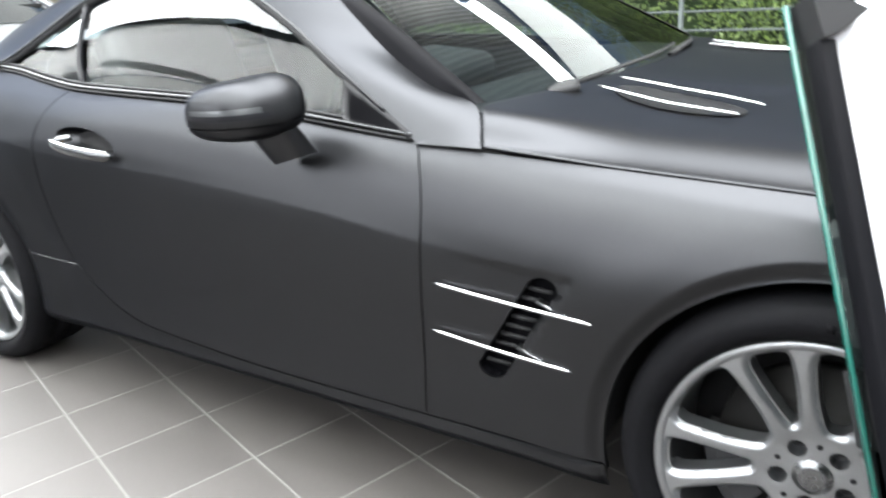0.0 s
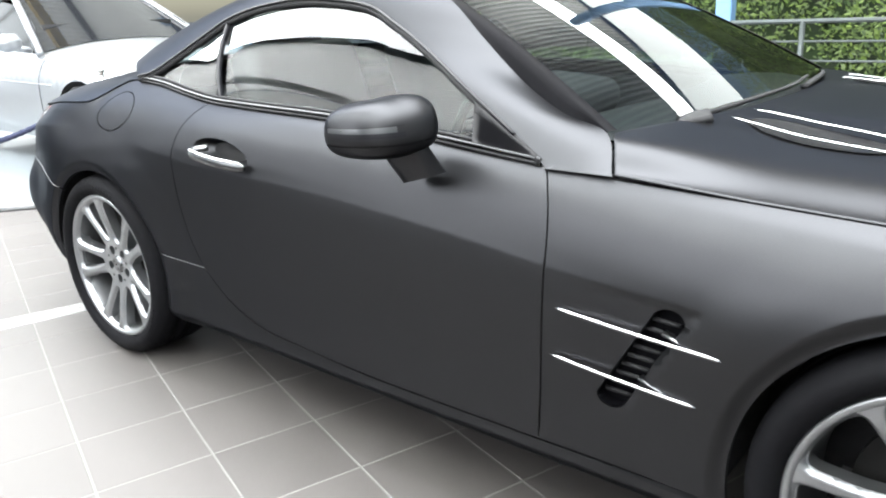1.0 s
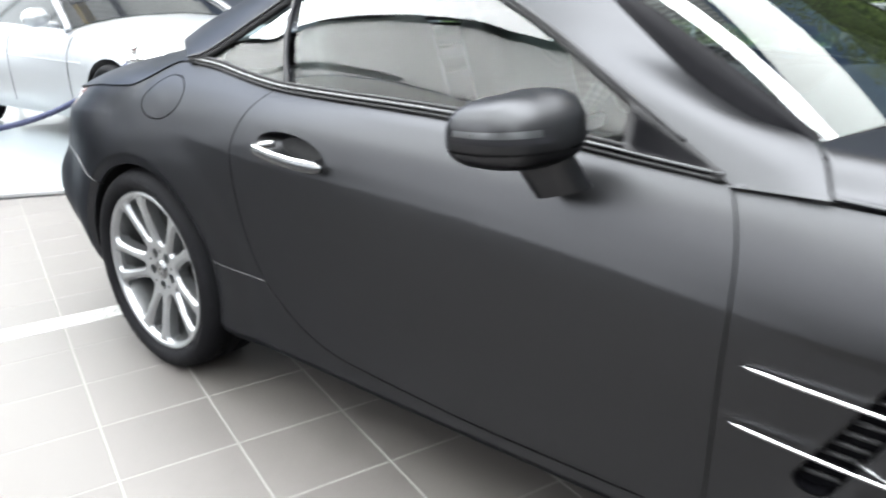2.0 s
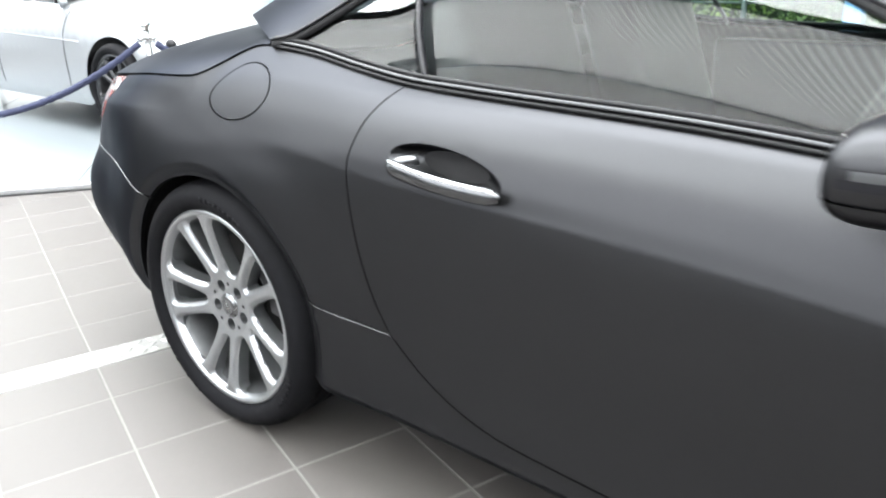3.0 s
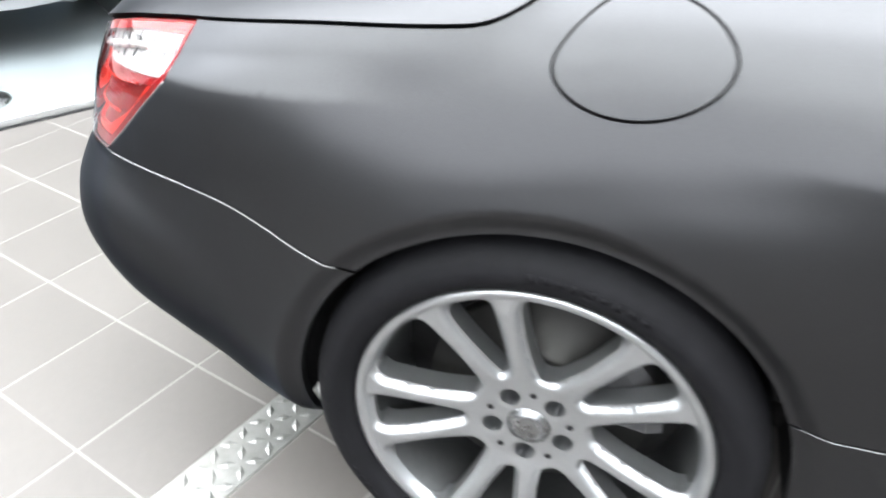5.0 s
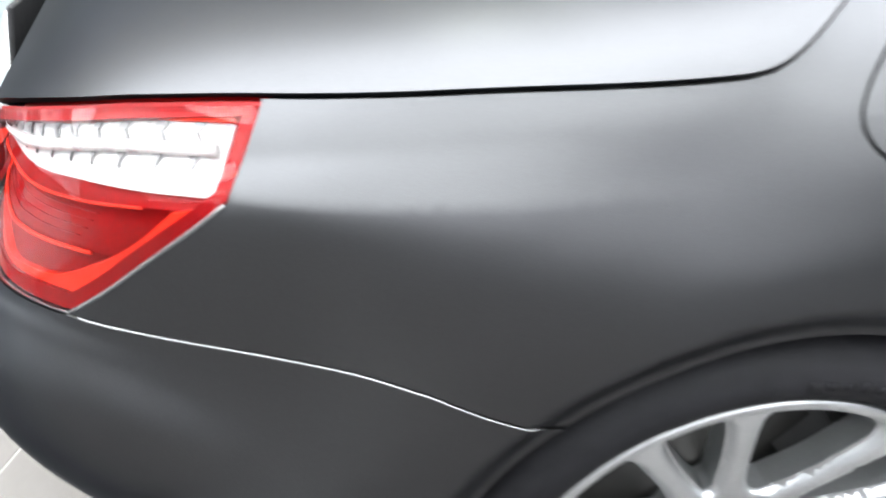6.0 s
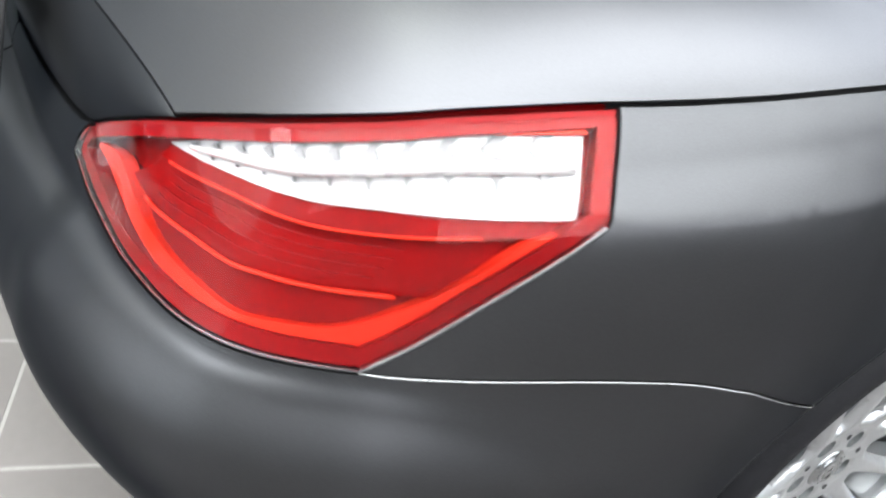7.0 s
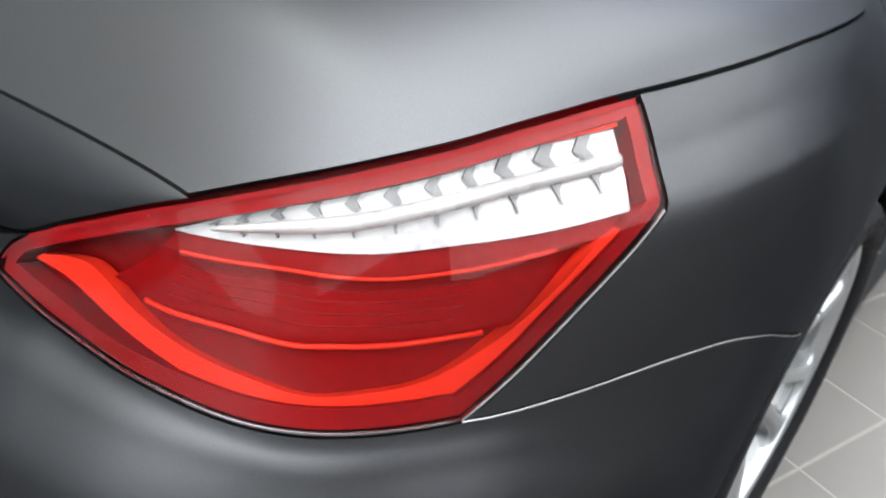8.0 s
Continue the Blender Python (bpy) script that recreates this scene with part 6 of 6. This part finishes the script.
POSTS = [(-2.57 + 0.62 * k, 0.50 + 0.785 * k) for k in (-2.1, 0.0, 1.9)]
for p in POSTS:
    stanchion(*p)
for (ax, ay), (bx, by) in zip(POSTS[:-1], POSTS[1:]):
    rp = thing("barrier_rope", "thick navy rope slung between the barrier posts", "rope", "barrier ropes")
    dx, dy = bx - ax, by - ay
    L = math.hypot(dx, dy)
    pts, rad = [], []
    for t in np.linspace(0, 1, 90):
        pts.append((ax + dx * t, ay + dy * t, 0.795 - 0.40 * 4 * t * (1 - t)))
        rad.append(0.019 + 0.0022 * math.sin(t * 260))
    part("rope", tube(pts[2:-2], rad[2:-2], 10), ROPE, rp, "twisted navy rope")
    for e in (0.012, 0.988):
        part("rope_end", tube([(ax + dx * (e - 0.012), ay + dy * (e - 0.012), 0.795), (ax + dx * (e + 0.012), ay + dy * (e + 0.012), 0.78)], 0.022, 12), CHROME, rp)

# white studs of the guide paving by the platform
for i in range(7):
    for j in range(3):
        q = EDGE_A + EDGE_DIR * (0.62 + 0.062 * i) - EDGE_N * (0.13 + 0.062 * j)
        ob = part("guide_stud", lathe([(0.0, 0.008), (0.011, 0.0075), (0.016, 0.004), (0.0165, 0.0)], 14, "z"), WHITE, None)
        ob.location = (q.x, q.y, 0.003)
        tagged(ob, "small white stud on the floor tiles", "floor stud", "guide studs")

# window in the far wall
for y in (-1.2, 1.2, 3.6):
    win = thing("window_1", "tall pale window with grey mullions in the far wall", "window", kind="structure")
    part("pane", box(0.02, 2.2, 3.8, (-11.84, y, 2.3)), mat("pale_blue_glass", (0.45, 0.52, 0.56), 0.15, 0, 0.3, 0.05, 5), win, smooth=False)
    for o in (-1.1, -0.37, 0.37, 1.1):
        part("mullion", box(0.06, 0.06, 3.9, (-11.82, y + o, 2.3)), RAIL, win, smooth=False)
    for z in (0.4, 2.3, 4.2):
        part("transom", box(0.05, 2.2, 0.06, (-11.825, y, z)), RAIL, win, smooth=False)

# ---- floor tiles ----
cells = []
J = 0.0025
for phase, lo, hi in ((-0.1175, STRIP_U + STRIP_W, 13.0), (0.0386, -12.5, STRIP_U - STRIP_W)):
    for i in range(-46, 46):
        u0, u1 = max((phase + i) * TILE_L + J, lo + 0.002), min((phase + i + 1) * TILE_L - J, hi - 0.002)
        if u1 - u0 < 0.02:
            continue
        for j in range(-42, 44):
            v0 = (0.341 + j) * TILE_L + J
            v1 = v0 + TILE_L - 2 * J
            x, y = floor_xy((u0 + u1) / 2, (v0 + v1) / 2)
            if -11.8 < x < 12.8 and -9.4 < y < 5.0 and (Vector((x, y, 0)) - EDGE_A).dot(EDGE_N) < 0.25:
                cells.append((math.hypot(x + 0.1, (y + 0.95) * 1.25), x, y, round(u1 - u0, 4), v1 - v0))
cells.sort()
shared = {}
tp, tf = [], []
for k, (_, x, y, w_, h_) in enumerate(cells):
    if k < 290:
        if w_ not in shared:
            bm = box(w_, h_, 0.006, (0, 0, 0), 0.0012, segments=1)
            shared[w_] = bpy.data.meshes.new("tile")
            bm.to_mesh(shared[w_])
            bm.free()
            shared[w_].materials.append(TILE)
        ob = new("tile", shared[w_])
        ob.matrix_world = pose(x, y, 0.0002 * math.sin(k * 7.3), 0, 0, math.degrees(TURN))
        ob.parent = floor
    else:
        b = len(tp)
        for a, c in ((-w_ / 2, -h_ / 2), (w_ / 2, -h_ / 2), (w_ / 2, h_ / 2), (-w_ / 2, h_ / 2)):
            tp.append((x + a * U[0] + c * V[0], y + a * U[1] + c * V[1], 0.003))
        tf.append((b, b + 1, b + 2, b + 3))
me = bpy.data.meshes.new("far_tiles")
me.from_pydata(tp, [], tf)
me.materials.append(TILE)
far = new("far_tiles", me)
far.parent = floor
far["kind"] = "stuff"
